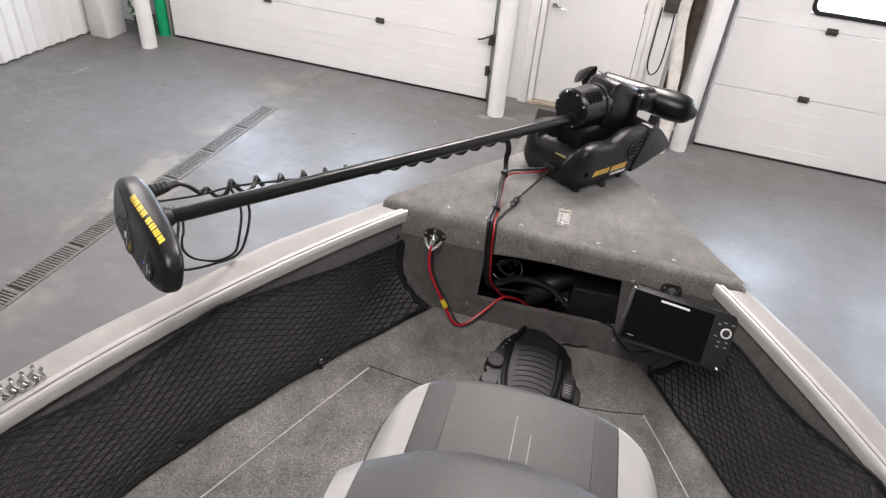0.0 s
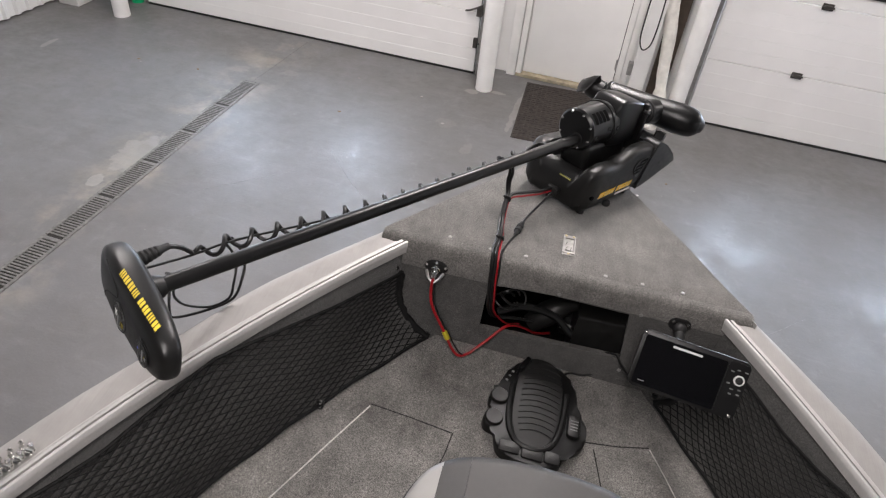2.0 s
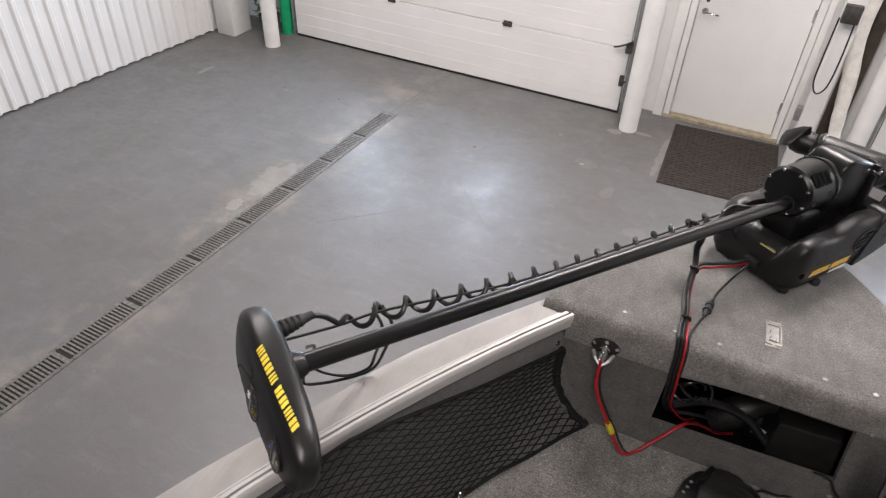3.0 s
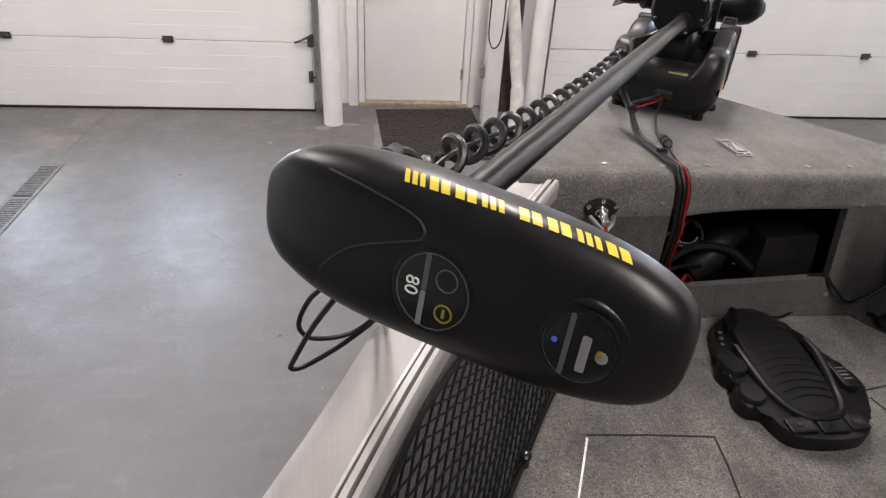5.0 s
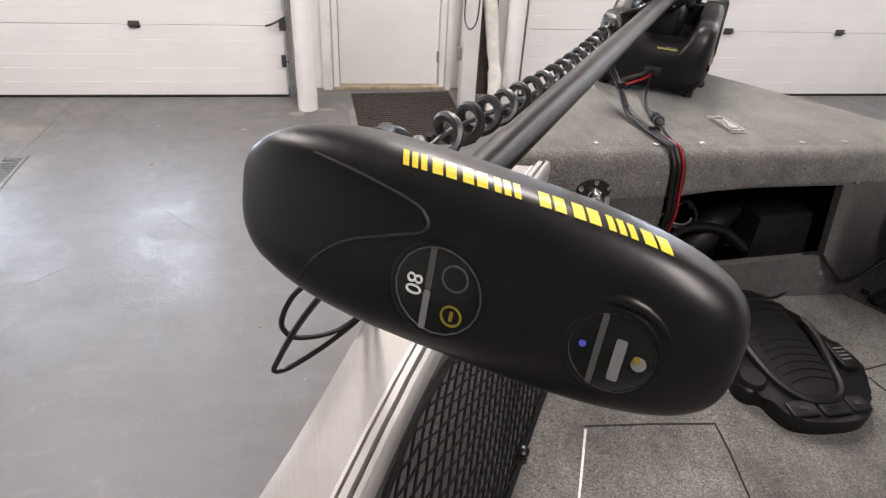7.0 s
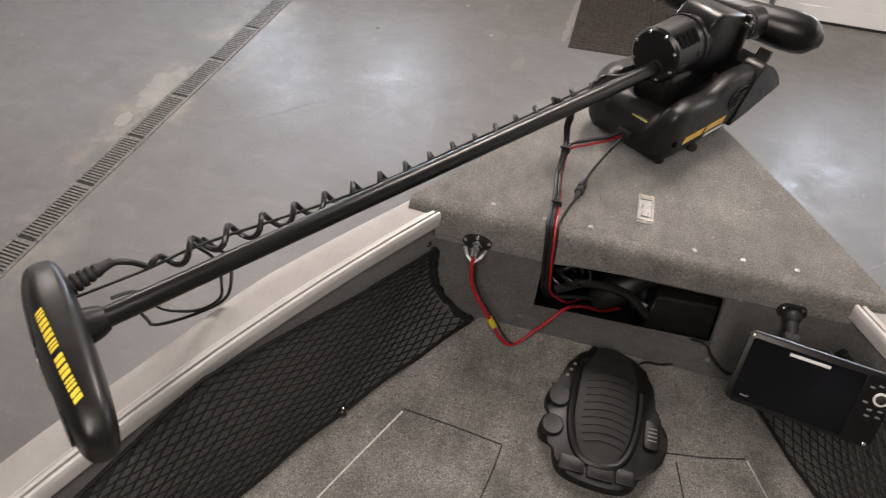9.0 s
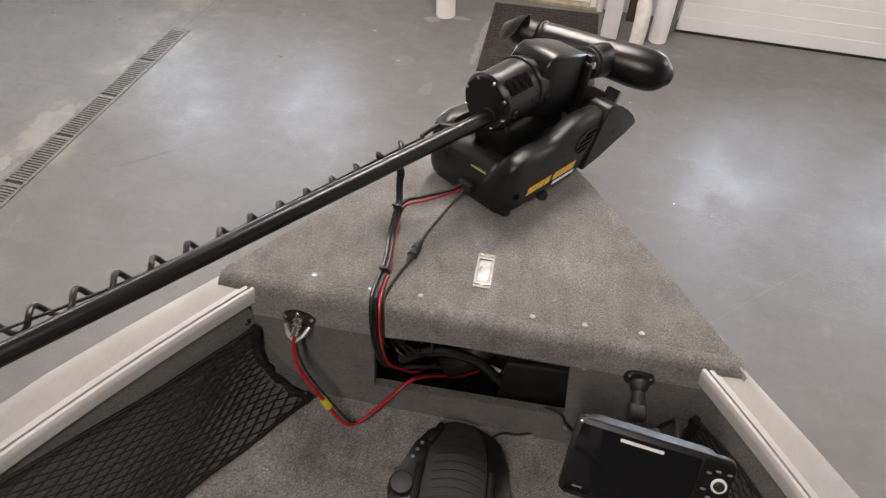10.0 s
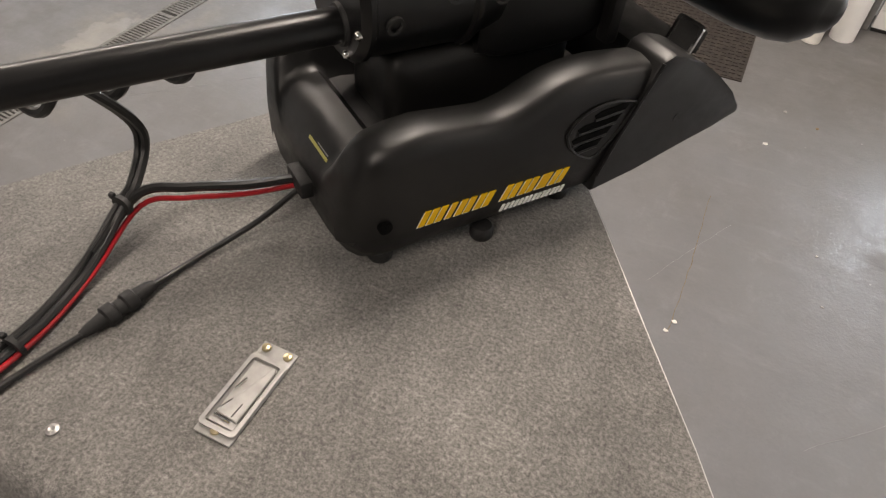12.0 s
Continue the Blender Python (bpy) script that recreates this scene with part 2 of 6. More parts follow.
M_OLIVE = mat("dull_yellow_print", plain, (0.40, 0.37, 0.10), 0.45, 0, 0.1)
M_TAG = mat("yellow_tape", plain, (0.52, 0.43, 0.03), 0.4, 0, 0.1)
M_NET = mat("net_cord", plain, (0.007, 0.007, 0.007), 0.7, 0, 0.2, 120.0, 0, 400, 0.25)
M_VINYL_L = mat("light_grey_vinyl", plain, (0.30, 0.292, 0.278), 0.45, 0, 0.05, 20.0, 0.25, 700)
M_VINYL_M = mat("mid_grey_vinyl", plain, (0.047, 0.0445, 0.0425), 0.5, 0, 0.03, 20.0, 0.25, 700)
M_VINYL_D = mat("dark_grey_vinyl", plain, (0.034, 0.0325, 0.031), 0.5, 0, 0.06, 20.0, 0.25, 700)
M_SCREEN = mat("screen_glass", plain, (0.006, 0.006, 0.007), 0.06, 0, 0.0)
M_LENS = mat("smoked_lens", plain, (0.012, 0.013, 0.013), 0.12, 0, 0.0)
M_GREYMARK = mat("grey_marking", plain, (0.22, 0.22, 0.22), 0.4, 0, 0.05)
M_GOLD = mat("dim_gold_print", plain, (0.26, 0.20, 0.025), 0.45, 0, 0.1)
M_FAINT = mat("faint_marking", plain, (0.09, 0.088, 0.085), 0.4, 0, 0.05)
M_TRAY = mat("pressed_tin", plain, (0.36, 0.352, 0.336), 0.46, 0.25, 0.18, 60.0)
M_SEAMWHITE = mat("bare_edge_strip", plain, (0.62, 0.60, 0.57), 0.4, 0.6, 0.2, 60.0)
M_RUBBERGREY = mat("worn_rubber", plain, (0.012, 0.0117, 0.0114), 0.46, 0, 0.25, 30.0, 0.1, 400, 0.4)

# ---- building helpers ----
BOAT = pose(2.274, 1.074, 1.740, -3.60, 2.25, 4.39)
BASE = {}


def thing(name, base=(0, 0, 0), label="", category="", group="", space=BOAT):
    ob = new(name)
    ob.empty_display_size = 0.05
    ob.matrix_basis = space @ Matrix.Translation(base)
    BASE[ob.name] = Vector(base)
    return tagged(ob, label, category, group)


def mesh_of(bm, name, material, smooth=None):
    bmesh.ops.recalc_face_normals(bm, faces=bm.faces)
    me = bpy.data.meshes.new(name)
    bm.to_mesh(me)
    bm.free()
    for m in material if isinstance(material, (list, tuple)) else (material,):
        me.materials.append(m)
    if smooth:
        me.shade_smooth()
        me.set_sharp_from_angle(angle=radians(smooth))
    return me


def part(name, bm, material, parent, label="", smooth=40):
    base = BASE[parent.name]
    bmesh.ops.translate(bm, vec=-base, verts=bm.verts)
    ob = new(name, mesh_of(bm, name, material, smooth))
    ob.parent = parent
    BASE[ob.name] = base
    return tagged(ob, label)


def solid(name, bm, material, label="", category="", kind="", group="", space=None, smooth=40):
    ob = new(name, mesh_of(bm, name, material, smooth))
    if space is not None:
        ob.matrix_basis = space
    BASE[ob.name] = Vector((0, 0, 0))
    return tagged(ob, label, category, group, kind)


def box(bm, lo, hi, bevel=0.0, segs=2, turn=None):
    c = [(a + b) / 2 for a, b in zip(lo, hi)]
    s = [abs(b - a) for a, b in zip(lo, hi)]
    r = bmesh.ops.create_cube(bm, size=1.0, matrix=Matrix.Translation(c) @ (turn or Matrix()) @ Matrix.Diagonal((*s, 1)))
    if bevel:
        edges = {e for v in r["verts"] for e in v.link_edges}
        bmesh.ops.bevel(bm, geom=list(edges), offset=bevel, segments=segs, affect="EDGES", profile=0.5)
    return bm


def frame_of(d):
    d = Vector(d).normalized()
    side = d.cross(Vector((0, 0, 1)))
    if side.length < 1e-4:
        side = Vector((1, 0, 0))
    side.normalize()
    return side, side.cross(d).normalized(), d


def rings(bm, loops, closed=True, caps=True):
    """Skins a list of equally long loops of points."""
    vs = [[bm.verts.new(p) for p in loop] for loop in loops]
    n = len(vs[0])
    for a, b in zip(vs, vs[1:]):
        for i in range(n if closed else n - 1):
            j = (i + 1) % n
            bm.faces.new((a[i], a[j], b[j], b[i]))
    if caps:
        bm.faces.new(vs[0])
        bm.faces.new(vs[-1])
    return bm


def lathe(bm, p0, axis, profile, segs=24, caps=True):
    """Turns rows of (distance along the axis, radius) about the axis."""
    side, up, d = frame_of(axis)
    p0 = Vector(p0)
    loops = [[p0 + d * h + (side * math.cos(2 * math.pi * k / segs) + up * math.sin(2 * math.pi * k / segs)) * max(r, 1e-5)
              for k in range(segs)] for h, r in profile]
    return rings(bm, loops, True, caps)


def rod(bm, a, b, r, segs=12, r2=None):
    a, b = Vector(a), Vector(b)
    return lathe(bm, a, b - a, [(0, r), ((b - a).length, r if r2 is None else r2)], segs)


def spline(points, per=8):
    """A smooth line through points."""
    p = [Vector(q) for q in points]
    p = [2 * p[0] - p[1], *p, 2 * p[-1] - p[-2]]
    out = []
    for a, b, c, d in zip(p, p[1:], p[2:], p[3:]):
        for k in range(per):
            t = k / per
            out.append(0.5 * (2 * b + (c - a) * t + (2 * a - 5 * b + 4 * c - d) * t * t + (3 * b - a - 3 * c + d) * t ** 3))
    return out + [p[-2]]


def tube(bm, line, r, segs=8):
    """A tube along a line; r may be a number or one per point."""
    line = [Vector(q) for q in line]
    side = None
    loops = []
    for i, q in enumerate(line):
        d = (line[min(i + 1, len(line) - 1)] - line[max(i - 1, 0)]).normalized()
        side = frame_of(d)[0] if side is None else (side - d * side.dot(d)).normalized()
        up = d.cross(side)
        rr = r[i] if isinstance(r, (list, tuple)) else r
        loops.append([q + (side * math.cos(2 * math.pi * k / segs) + up * math.sin(2 * math.pi * k / segs)) * rr for k in range(segs)])
    return rings(bm, loops)


def prism(bm, outline, lo, hi, bevel=0.0, segs=2, axes=None):
    """An outline in a plane, raised from lo to hi along the third axis."""
    o, x, y, z = axes or (Vector(), Vector((1, 0, 0)), Vector((0, 1, 0)), Vector((0, 0, 1)))
    a = [bm.verts.new(o + x * p[0] + y * p[1] + z * lo) for p in outline]
    b = [bm.verts.new(o + x * p[0] + y * p[1] + z * hi) for p in outline]
    n = len(a)
    fs = [bm.faces.new(a[::-1]), bm.faces.new(b)]
    for i in range(n):
        j = (i + 1) % n
        fs.append(bm.faces.new((a[i], a[j], b[j], b[i])))
    if bevel:
        bmesh.ops.bevel(bm, geom=[e for e in fs[1].edges], offset=bevel, segments=segs, affect="EDGES", profile=0.5)
    return bm


def rounded(w, h, r, n=5):
    """The outline of a rounded rectangle about the origin."""
    pts = []
    for cx, cy, a0 in ((w / 2 - r, h / 2 - r, 0), (-w / 2 + r, h / 2 - r, 90), (-w / 2 + r, -h / 2 + r, 180), (w / 2 - r, -h / 2 + r, 270)):
        for k in range(n + 1):
            a = radians(a0 + 90 * k / n)
            pts.append((cx + r * math.cos(a), cy + r * math.sin(a)))
    return pts


B = bmesh.new

# ---- the workshop ----
bm = B()
verts = [bm.verts.new(p) for p in ((-4.4, BACK_Y - 0.2, 0), (7.4, BACK_Y - 0.2, 0), (7.4, 6.3, 0), (-4.4, 6.3, 0))]
bm.faces.new(verts)
solid("floor", bm, M_FLOOR, "grey painted concrete floor with glossy worn patches", "floor", "structure", smooth=None)


def corrugated(name, a, b, h, depth=0.024, pitch=0.15, inward=1):
    """A ribbed sheet-metal wall from a to b, with thickness."""
    a, b = Vector(a), Vector(b)
    d = (b - a).normalized()
    nrm = Vector((-d.y, d.x, 0)) * inward
    n = int((b - a).length / pitch)
    pts = []
    for i in range(n + 1):
        s = i * pitch
        for f, o in ((0.0, 0), (0.50, 0), (0.64, 1), (0.86, 1)):
            pts.append(a + d * (s + f * pitch) + nrm * o * depth)
    bm = B()
    rows = [[bm.verts.new(p + Vector((0, 0, z))) for p in pts] for z in (0.015, h)]
    back = [[bm.verts.new(a + d * (p - a).dot(d) - nrm * 0.1 + Vector((0, 0, z))) for p in pts] for z in (0.015, h)]
    for k in range(len(pts) - 1):
        bm.faces.new((rows[0][k], rows[0][k + 1], rows[1][k + 1], rows[1][k]))
        bm.faces.new((back[0][k], back[0][k + 1], back[1][k + 1], back[1][k]))
    for k in (0, len(pts) - 1):
        bm.faces.new((rows[0][k], rows[1][k], back[1][k], back[0][k]))
    return solid(name, bm, M_CORR, "white ribbed sheet-metal wall", "wall", "structure", smooth=None)


corrugated("wall_west", (LEFT_X + 0.01, 5.62, 0), (LEFT_X - 0.58, BACK_Y, 0), ROOM_H, inward=1)
corrugated("wall_east", (RIGHT_X, BACK_Y, 0), (RIGHT_X, 5.75, 0), ROOM_H)
# closing wall out of view, kept dark so black parts reflect less
bm = B()
box(bm, (-4.5, BACK_Y - 0.25, 0), (7.4, BACK_Y, ROOM_H))
solid("wall_south", bm, M_REAR, "unseen south wall, added dark to hold back bounced light", "wall", "structure")

# the north wall, with openings for two windows in each overhead door and the service door
D1, D2 = (-2.84, 0.93), (3.05, 7.00)
bm = B()
for x0, x1, z0, z1 in ((-4.4, D1[0] + 0.1, 0, ROOM_H), (D1[1] - 0.1, 1.33, 0, ROOM_H), (1.33, 2.36, 2.10, ROOM_H), (2.36, D2[0] + 0.1, 0, ROOM_H),
                       (D2[1] - 0.1, 7.4, 0, ROOM_H), (D1[0] + 0.1, D1[1] - 0.1, 3.0, ROOM_H), (D2[0] + 0.1, D2[1] - 0.1, 3.0, ROOM_H)):
    box(bm, (x0, WALL_Y, z0), (x1, WALL_Y + 0.2, z1))
solid("wall_north", bm, M_WALL, "white painted wall round the doors", "wall", "structure")
# closing ceiling out of view, kept dark for the same reason
bm = B()
box(bm, (-4.5, BACK_Y - 0.25, ROOM_H), (7.4, 6.3, ROOM_H + 0.15))
solid("ceiling", bm, M_CEIL, "unseen ceiling, added dark to hold back bounced light", "ceiling", "structure")


def overhead_door(name, x0, x1, hinges, windows, label):
    door = thing(name, ((x0 + x1) / 2, DOOR_Y, 0), label, "garage door", space=Matrix())
    door["kind"] = "structure"
    H = 0.61
    for row in range(5):
        z0, z1 = 0.02 + row * H, 0.02 + (row + 1) * H - 0.006
        cuts = windows if row == 2 else []
        bm = B()
        xs = [x0] + [v for w in cuts for v in w] + [x1]
        for a, b in zip(xs[::2], xs[1::2]):
            ribs = [z0 + (z1 - z0) * k / 5 for k in range(6)]
            for r0, r1 in zip(ribs, ribs[1:]):
                box(bm, (a, DOOR_Y, r0 + 0.001), (b, DOOR_Y + 0.045, r1 - 0.001), 0.002, 1)
            box(bm, (a, DOOR_Y + 0.0022, z0), (b, DOOR_Y + 0.04, z1))
        for a, b in cuts:
            box(bm, (a, DOOR_Y, z0), (b, DOOR_Y + 0.045, z0 + 0.13), 0.003, 1)
            box(bm, (a, DOOR_Y, z1 - 0.10), (b, DOOR_Y + 0.045, z1), 0.003, 1)
        panel = part("panel", bm, M_DOOR, door, smooth=None)
        for a, b in cuts:
            w, h = b - a, z1 - z0 - 0.23
            c = Vector(((a + b) / 2, DOOR_Y, z0 + 0.13 + h / 2))
            bm = B()
            out, inn = rounded(w + 0.03, h + 0.03, 0.07), rounded(w - 0.04, h - 0.04, 0.05)
            loops = [[c + Vector((p[0], y, p[1])) for p in o] for o, y in ((out, 0.0), (out, -0.012), (inn, -0.012), (inn, 0.05))]
            rings(bm, loops, True, False)
            part("window_frame", bm, M_RUBBER, panel, "black rubber window gasket")
            bm = B()
            prism(bm, inn, -0.002, 0.002, axes=(c + Vector((0, 0.02, 0)), Vector((1, 0, 0)), Vector((0, 0, 1)), Vector((0, 1, 0))))
            pane = part("pane", bm, M_GLASS, panel, smooth=None)
            pane.visible_shadow = False
    for hx in hinges:
        for row in (1, 2):
            z = 0.02 + row * H
            bm = B()
            box(bm, (hx - 0.045, DOOR_Y - 0.010, z - 0.028), (hx + 0.045, DOOR_Y, z + 0.028), 0.003, 1)
            box(bm, (hx - 0.030, DOOR_Y - 0.028, z - 0.016), (hx + 0.030, DOOR_Y - 0.010, z + 0.016), 0.005, 1)
            rod(bm, (hx - 0.05, DOOR_Y - 0.018, z), (hx + 0.05, DOOR_Y - 0.018, z), 0.008, 8)
            part("hinge", bm, M_DARKSTEEL, door, "dark steel hinge")
    for side, xx in ((-1, x0), (1, x1)):
        bm = B()
        xa, xb = sorted((xx + side * 0.015, xx + side * 0.05))
        box(bm, (xa, DOOR_Y - 0.01, 0.0), (xb, DOOR_Y + 0.06, 3.1), 0.003, 1)
        xc, xd = sorted((xx + side * 0.05, xx + side * 0.056))
        box(bm, (xc, DOOR_Y + 0.0, 0.0), (xd, WALL_Y, 3.1))
        part("track", bm, M_DARKSTEEL if side > 0 and x0 > 2 else M_STEEL, door, "worn steel track")
    bm = B()
    box(bm, (x0, DOOR_Y - 0.006, 0.0), (x1, DOOR_Y + 0.05, 0.022), 0.004, 1)
    part("bottom_seal", bm, M_RUBBER, door, "black rubber bottom seal")
    return door


gd1 = overhead_door("garage_door", *D1, (-1.57, -0.27), [(-2.25, -1.55), (-0.75, -0.05)], "white ribbed sectional overhead garage door with dark hinges")
overhead_door("garage_door", *D2, (3.83, 4.98, 6.12), [(3.62, 4.34), (5.35, 6.05)], "white ribbed sectional overhead garage door with a black-framed window")
# slide latch on the first door
bm = B()
tube(bm, spline([(0.79, DOOR_Y - 0.03, 0.635), (0.84, DOOR_Y - 0.05, 0.655), (0.91, DOOR_Y - 0.05, 0.69), (0.95, DOOR_Y - 0.03, 0.71)]), 0.009)
box(bm, (0.90, DOOR_Y - 0.05, 0.60), (0.955, DOOR_Y - 0.004, 0.69), 0.006, 1)
part("latch_handle", bm, M_DARKSTEEL, gd1, "bent steel latch handle")

# bright daylight beyond the windows
for x0, x1 in ((-2.7, 0.6), (3.3, 6.7)):
    bm = B()
    box(bm, (x0, WALL_Y + 0.9, 0.9), (x1, WALL_Y + 0.92, 2.6))
    solid("backdrop", bm, M_DAY, "bright daylight outside the door windows", "backdrop", "structure")

# service door
sd = thing("door_1", (1.845, 6.03, 0), "white painted steel service door with a lever handle", "door", space=Matrix())
sd["kind"] = "structure"
bm = B()
box(bm, (1.39, 6.03, 0.035), (2.30, 6.075, 2.06), 0.004, 1)
part("door_leaf", bm, M_DOOR, sd)
for x0, x1 in ((1.33, 1.385), (2.305, 2.36)):
    bm = B()
    box(bm, (x0, 5.97, 0), (x1, 6.10, 2.10), 0.004, 1)
    part("jamb", bm, M_TRIM, sd)
for x0, x1 in ((1.235, 1.325), (2.365, 2.42)):
    bm = B()
    box(bm, (x0, 5.955, 0), (x1, 6.018, 2.15), 0.006, 2)
    part("casing", bm, M_TRIM, sd)
bm = B()
box(bm, (1.33, 5.955, 0), (2.36, 6.10, 0.032), 0.004, 1)
part("threshold", bm, mat("worn_threshold", plain, (0.36, 0.31, 0.22), 0.6, 0, 0.3, 20), sd, "worn brownish threshold")
bm = B()
rod(bm, (1.455, 6.03, 1.01), (1.455, 6.012, 1.01), 0.027, 16)
rod(bm, (1.455, 6.015, 1.01), (1.455, 5.975, 1.01), 0.010, 10)
tube(bm, spline([(1.45, 5.975, 1.01), (1.50, 5.97, 1.012), (1.575, 5.975, 1.003)]), 0.0085)
part("door_handle", bm, M_CHROME, sd, "satin metal lever handle")
bm = B()
rod(bm, (1.455, 6.03, 1.10), (1.455, 6.015, 1.10), 0.016, 12)
part("lock", bm, M_DARKSTEEL, sd, "dark deadbolt")
for z in (0.30, 1.12, 1.85):
    bm = B()
    box(bm, (2.285, 6.015, z - 0.05), (2.32, 6.03, z + 0.05), 0.003, 1)
    rod(bm, (2.303, 6.012, z - 0.05), (2.303, 6.012, z + 0.05), 0.008, 8)
    part("hinge", bm, M_STEEL, sd)

# columns and pipes along the doors
def column(x, y, r, label):
    bm = B()
    lathe(bm, (x, y, 0), (0, 0, 1), [(0, r), (3.2, r), (ROOM_H, r)], 28)
    return solid("bollard_post", bm, M_TRIM, label, "post", group="door posts")


column(1.11, 5.53, 0.083, "round white painted steel post beside the doors")
column(-2.88, 5.40, 0.083, "round white painted steel post beside the doors")
column(2.905, 5.62, 0.075, "round white painted steel post beside the doors")
bm = B()
lathe(bm, (-2.975, 5.80, 0), (0, 0, 1), [(0, 0.065), (ROOM_H, 0.065)], 20)
solid("green_pipe", bm, M_GREEN, "green painted pipe standing in the corner", "pipe")
bm = B()
box(bm, (2.44, 5.50, 0.0), (2.575, 5.66, 3.4), 0.006, 2)
solid("square_post", bm, M_TRIM, "white square steel post beside the service door", "post")
bm = B()
foam = spline([(2.735, 5.48, 0.0), (2.740, 5.49, 0.12), (2.735, 5.51, 0.30), (2.70, 5.54, 0.55), (2.665, 5.57, 0.85), (2.61, 5.57, 1.15), (2.60, 5.57, 1.6), (2.60, 5.57, 2.6)], 6)
tube(bm, foam, [0.046 + 0.012 * min(1, max(0, (p.z - 0.4) / 0.4)) + 0.010 * noise.noise(Vector((0, 0, p.z * 9))) + (0.014 if p.z < 0.35 else 0) for p in foam], 14)
solid("insulated_pipe", bm, M_FOAM, "pipe wrapped in yellowed white foam insulation", "pipe")
# strip added to draw the dark recess between the posts and the pipe
bm = B()
box(bm, (2.63, 5.86, 0), (2.79, 5.94, 3.0))
solid("dark_gap_strip", bm, mat("dark_gap_strip", plain, (0.05, 0.036, 0.026), 0.7, 0, 0.4, 12), "dark brown strip added for the dark recess behind the pipe", "board")
bm = B()
rod(bm, (2.645, 5.60, 0.98), (2.625, 5.60, 1.55), 0.018, 8)
st = solid("marked_hose", bm, M_TAG, "yellow hose with red bands hanging by the pipe", "hose")
BASE[st.name] = Vector()
for z in (0.985, 1.22, 1.40):
    bm = B()
    rod(bm, (2.645 - (z - 0.98) * 0.035, 5.60, z), (2.645 - (z - 0.98) * 0.035 - 0.001, 5.60, z + 0.05), 0.021, 8)
    part("band", bm, M_RED, st, "red band")
hang = thing("hanging_cable", (2.48, 5.48, 1.35), "thin grey cable looped from a small dark box on the post", "cable", space=Matrix())
bm = B()
tube(bm, spline([(2.43, 5.47, 1.30), (2.425, 5.47, 1.0), (2.43, 5.47, 0.80), (2.475, 5.465, 0.715), (2.53, 5.47, 0.78), (2.545, 5.47, 1.0), (2.54, 5.47, 1.30)]), 0.006)
part("cable", bm, M_CORD, hang)
bm = B()
box(bm, (2.44, 5.44, 1.27), (2.56, 5.505, 1.40), 0.008, 2)
part("junction_box", bm, M_DARKSTEEL, hang)
bm = B()
box(bm, (2.395, 5.56, 0.42), (2.44, 5.64, 0.53), 0.006, 2)
solid("strike_box", bm, M_STEEL, "small grey metal box on the square post", "bracket")
# corner cover and plant
bm = B()
box(bm, (-3.64, 5.36, 0.0), (-3.39, 5.66, 3.2), 0.01, 2)
solid("column_cover", bm, M_TRIM, "white boxed column with a scuffed base in the corner", "column")
bm = B()
random.seed(5)
for k in range(110):
    c = Vector((random.uniform(-3.34, -2.99), random.uniform(5.62, 5.8), random.uniform(0.05, 1.0)))
    d = Vector((random.uniform(-1, 1), random.uniform(-1, 0.3), random.uniform(-0.4, 1))).normalized()
    s, u, _ = frame_of(d)
    L, W = random.uniform(0.07, 0.14), random.uniform(0.010, 0.022)
    pts = [c, c + d * L * 0.45 + s * W, c + d * L, c + d * L * 0.45 - s * W]
    bm.faces.new([bm.verts.new(p) for p in pts])
plant = thing("potted_plant", (-3.16, 5.72, 0), "leafy green plant behind the column", "plant", space=Matrix())
part("leaves", bm, M_LEAF, plant, smooth=None)
bm = B()
lathe(bm, (-3.16, 5.72, 0), (0, 0, 1), [(0, 0.09), (0.2, 0.12), (0.2, 0.105), (0.17, 0.1)], 20)
part("pot", bm, M_DARKSTEEL, plant)

# floor drain with iron grates
bm = B()
DR = [Vector((-0.932 - 0.0135 * k * 0.5, 4.66 - k * 0.5, 0)) for k in range(15)]
drain = thing("floor_drain", (-0.95, 2.0, 0), "long trench drain with slotted iron grates", "drain", space=Matrix())
drain["kind"] = "structure"
for a, b in zip(DR, DR[1:]):
    d = (b - a).normalized()
    n = Vector((-d.y, d.x, 0))
    # flat near-black sheet on the floor, painted shade in place of a trench
    bm = B()
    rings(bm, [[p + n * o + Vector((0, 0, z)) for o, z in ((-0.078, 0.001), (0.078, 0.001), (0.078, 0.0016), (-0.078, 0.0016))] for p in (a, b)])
    part("pit_shade", bm, M_PIT, drain, smooth=None)
    bm = B()
    L = (b - a).length
    for o in (-0.073, 0.073):
        rings(bm, [[p + n * (o + s) + Vector((0, 0, z)) for s, z in ((-0.011, 0.0), (0.011, 0.0), (0.011, 0.007), (-0.011, 0.007))] for p in (a + d * 0.003, b - d * 0.003)])
    k, s = 0, 0.012
    while s < L - 0.01:
        wide = 0.030 if k % 20 in (0, 19) else 0.013
        rings(bm, [[a + d * (s + e) + n * o + Vector((0, 0, z)) for e, z in ((0, 0.0018), (wide, 0.0018), (wide, 0.0062), (0, 0.0062))] for o in (-0.065, 0.065)])
        s += wide + 0.0115
        k += 1
    part("grate", bm, M_IRON, drain, smooth=None)

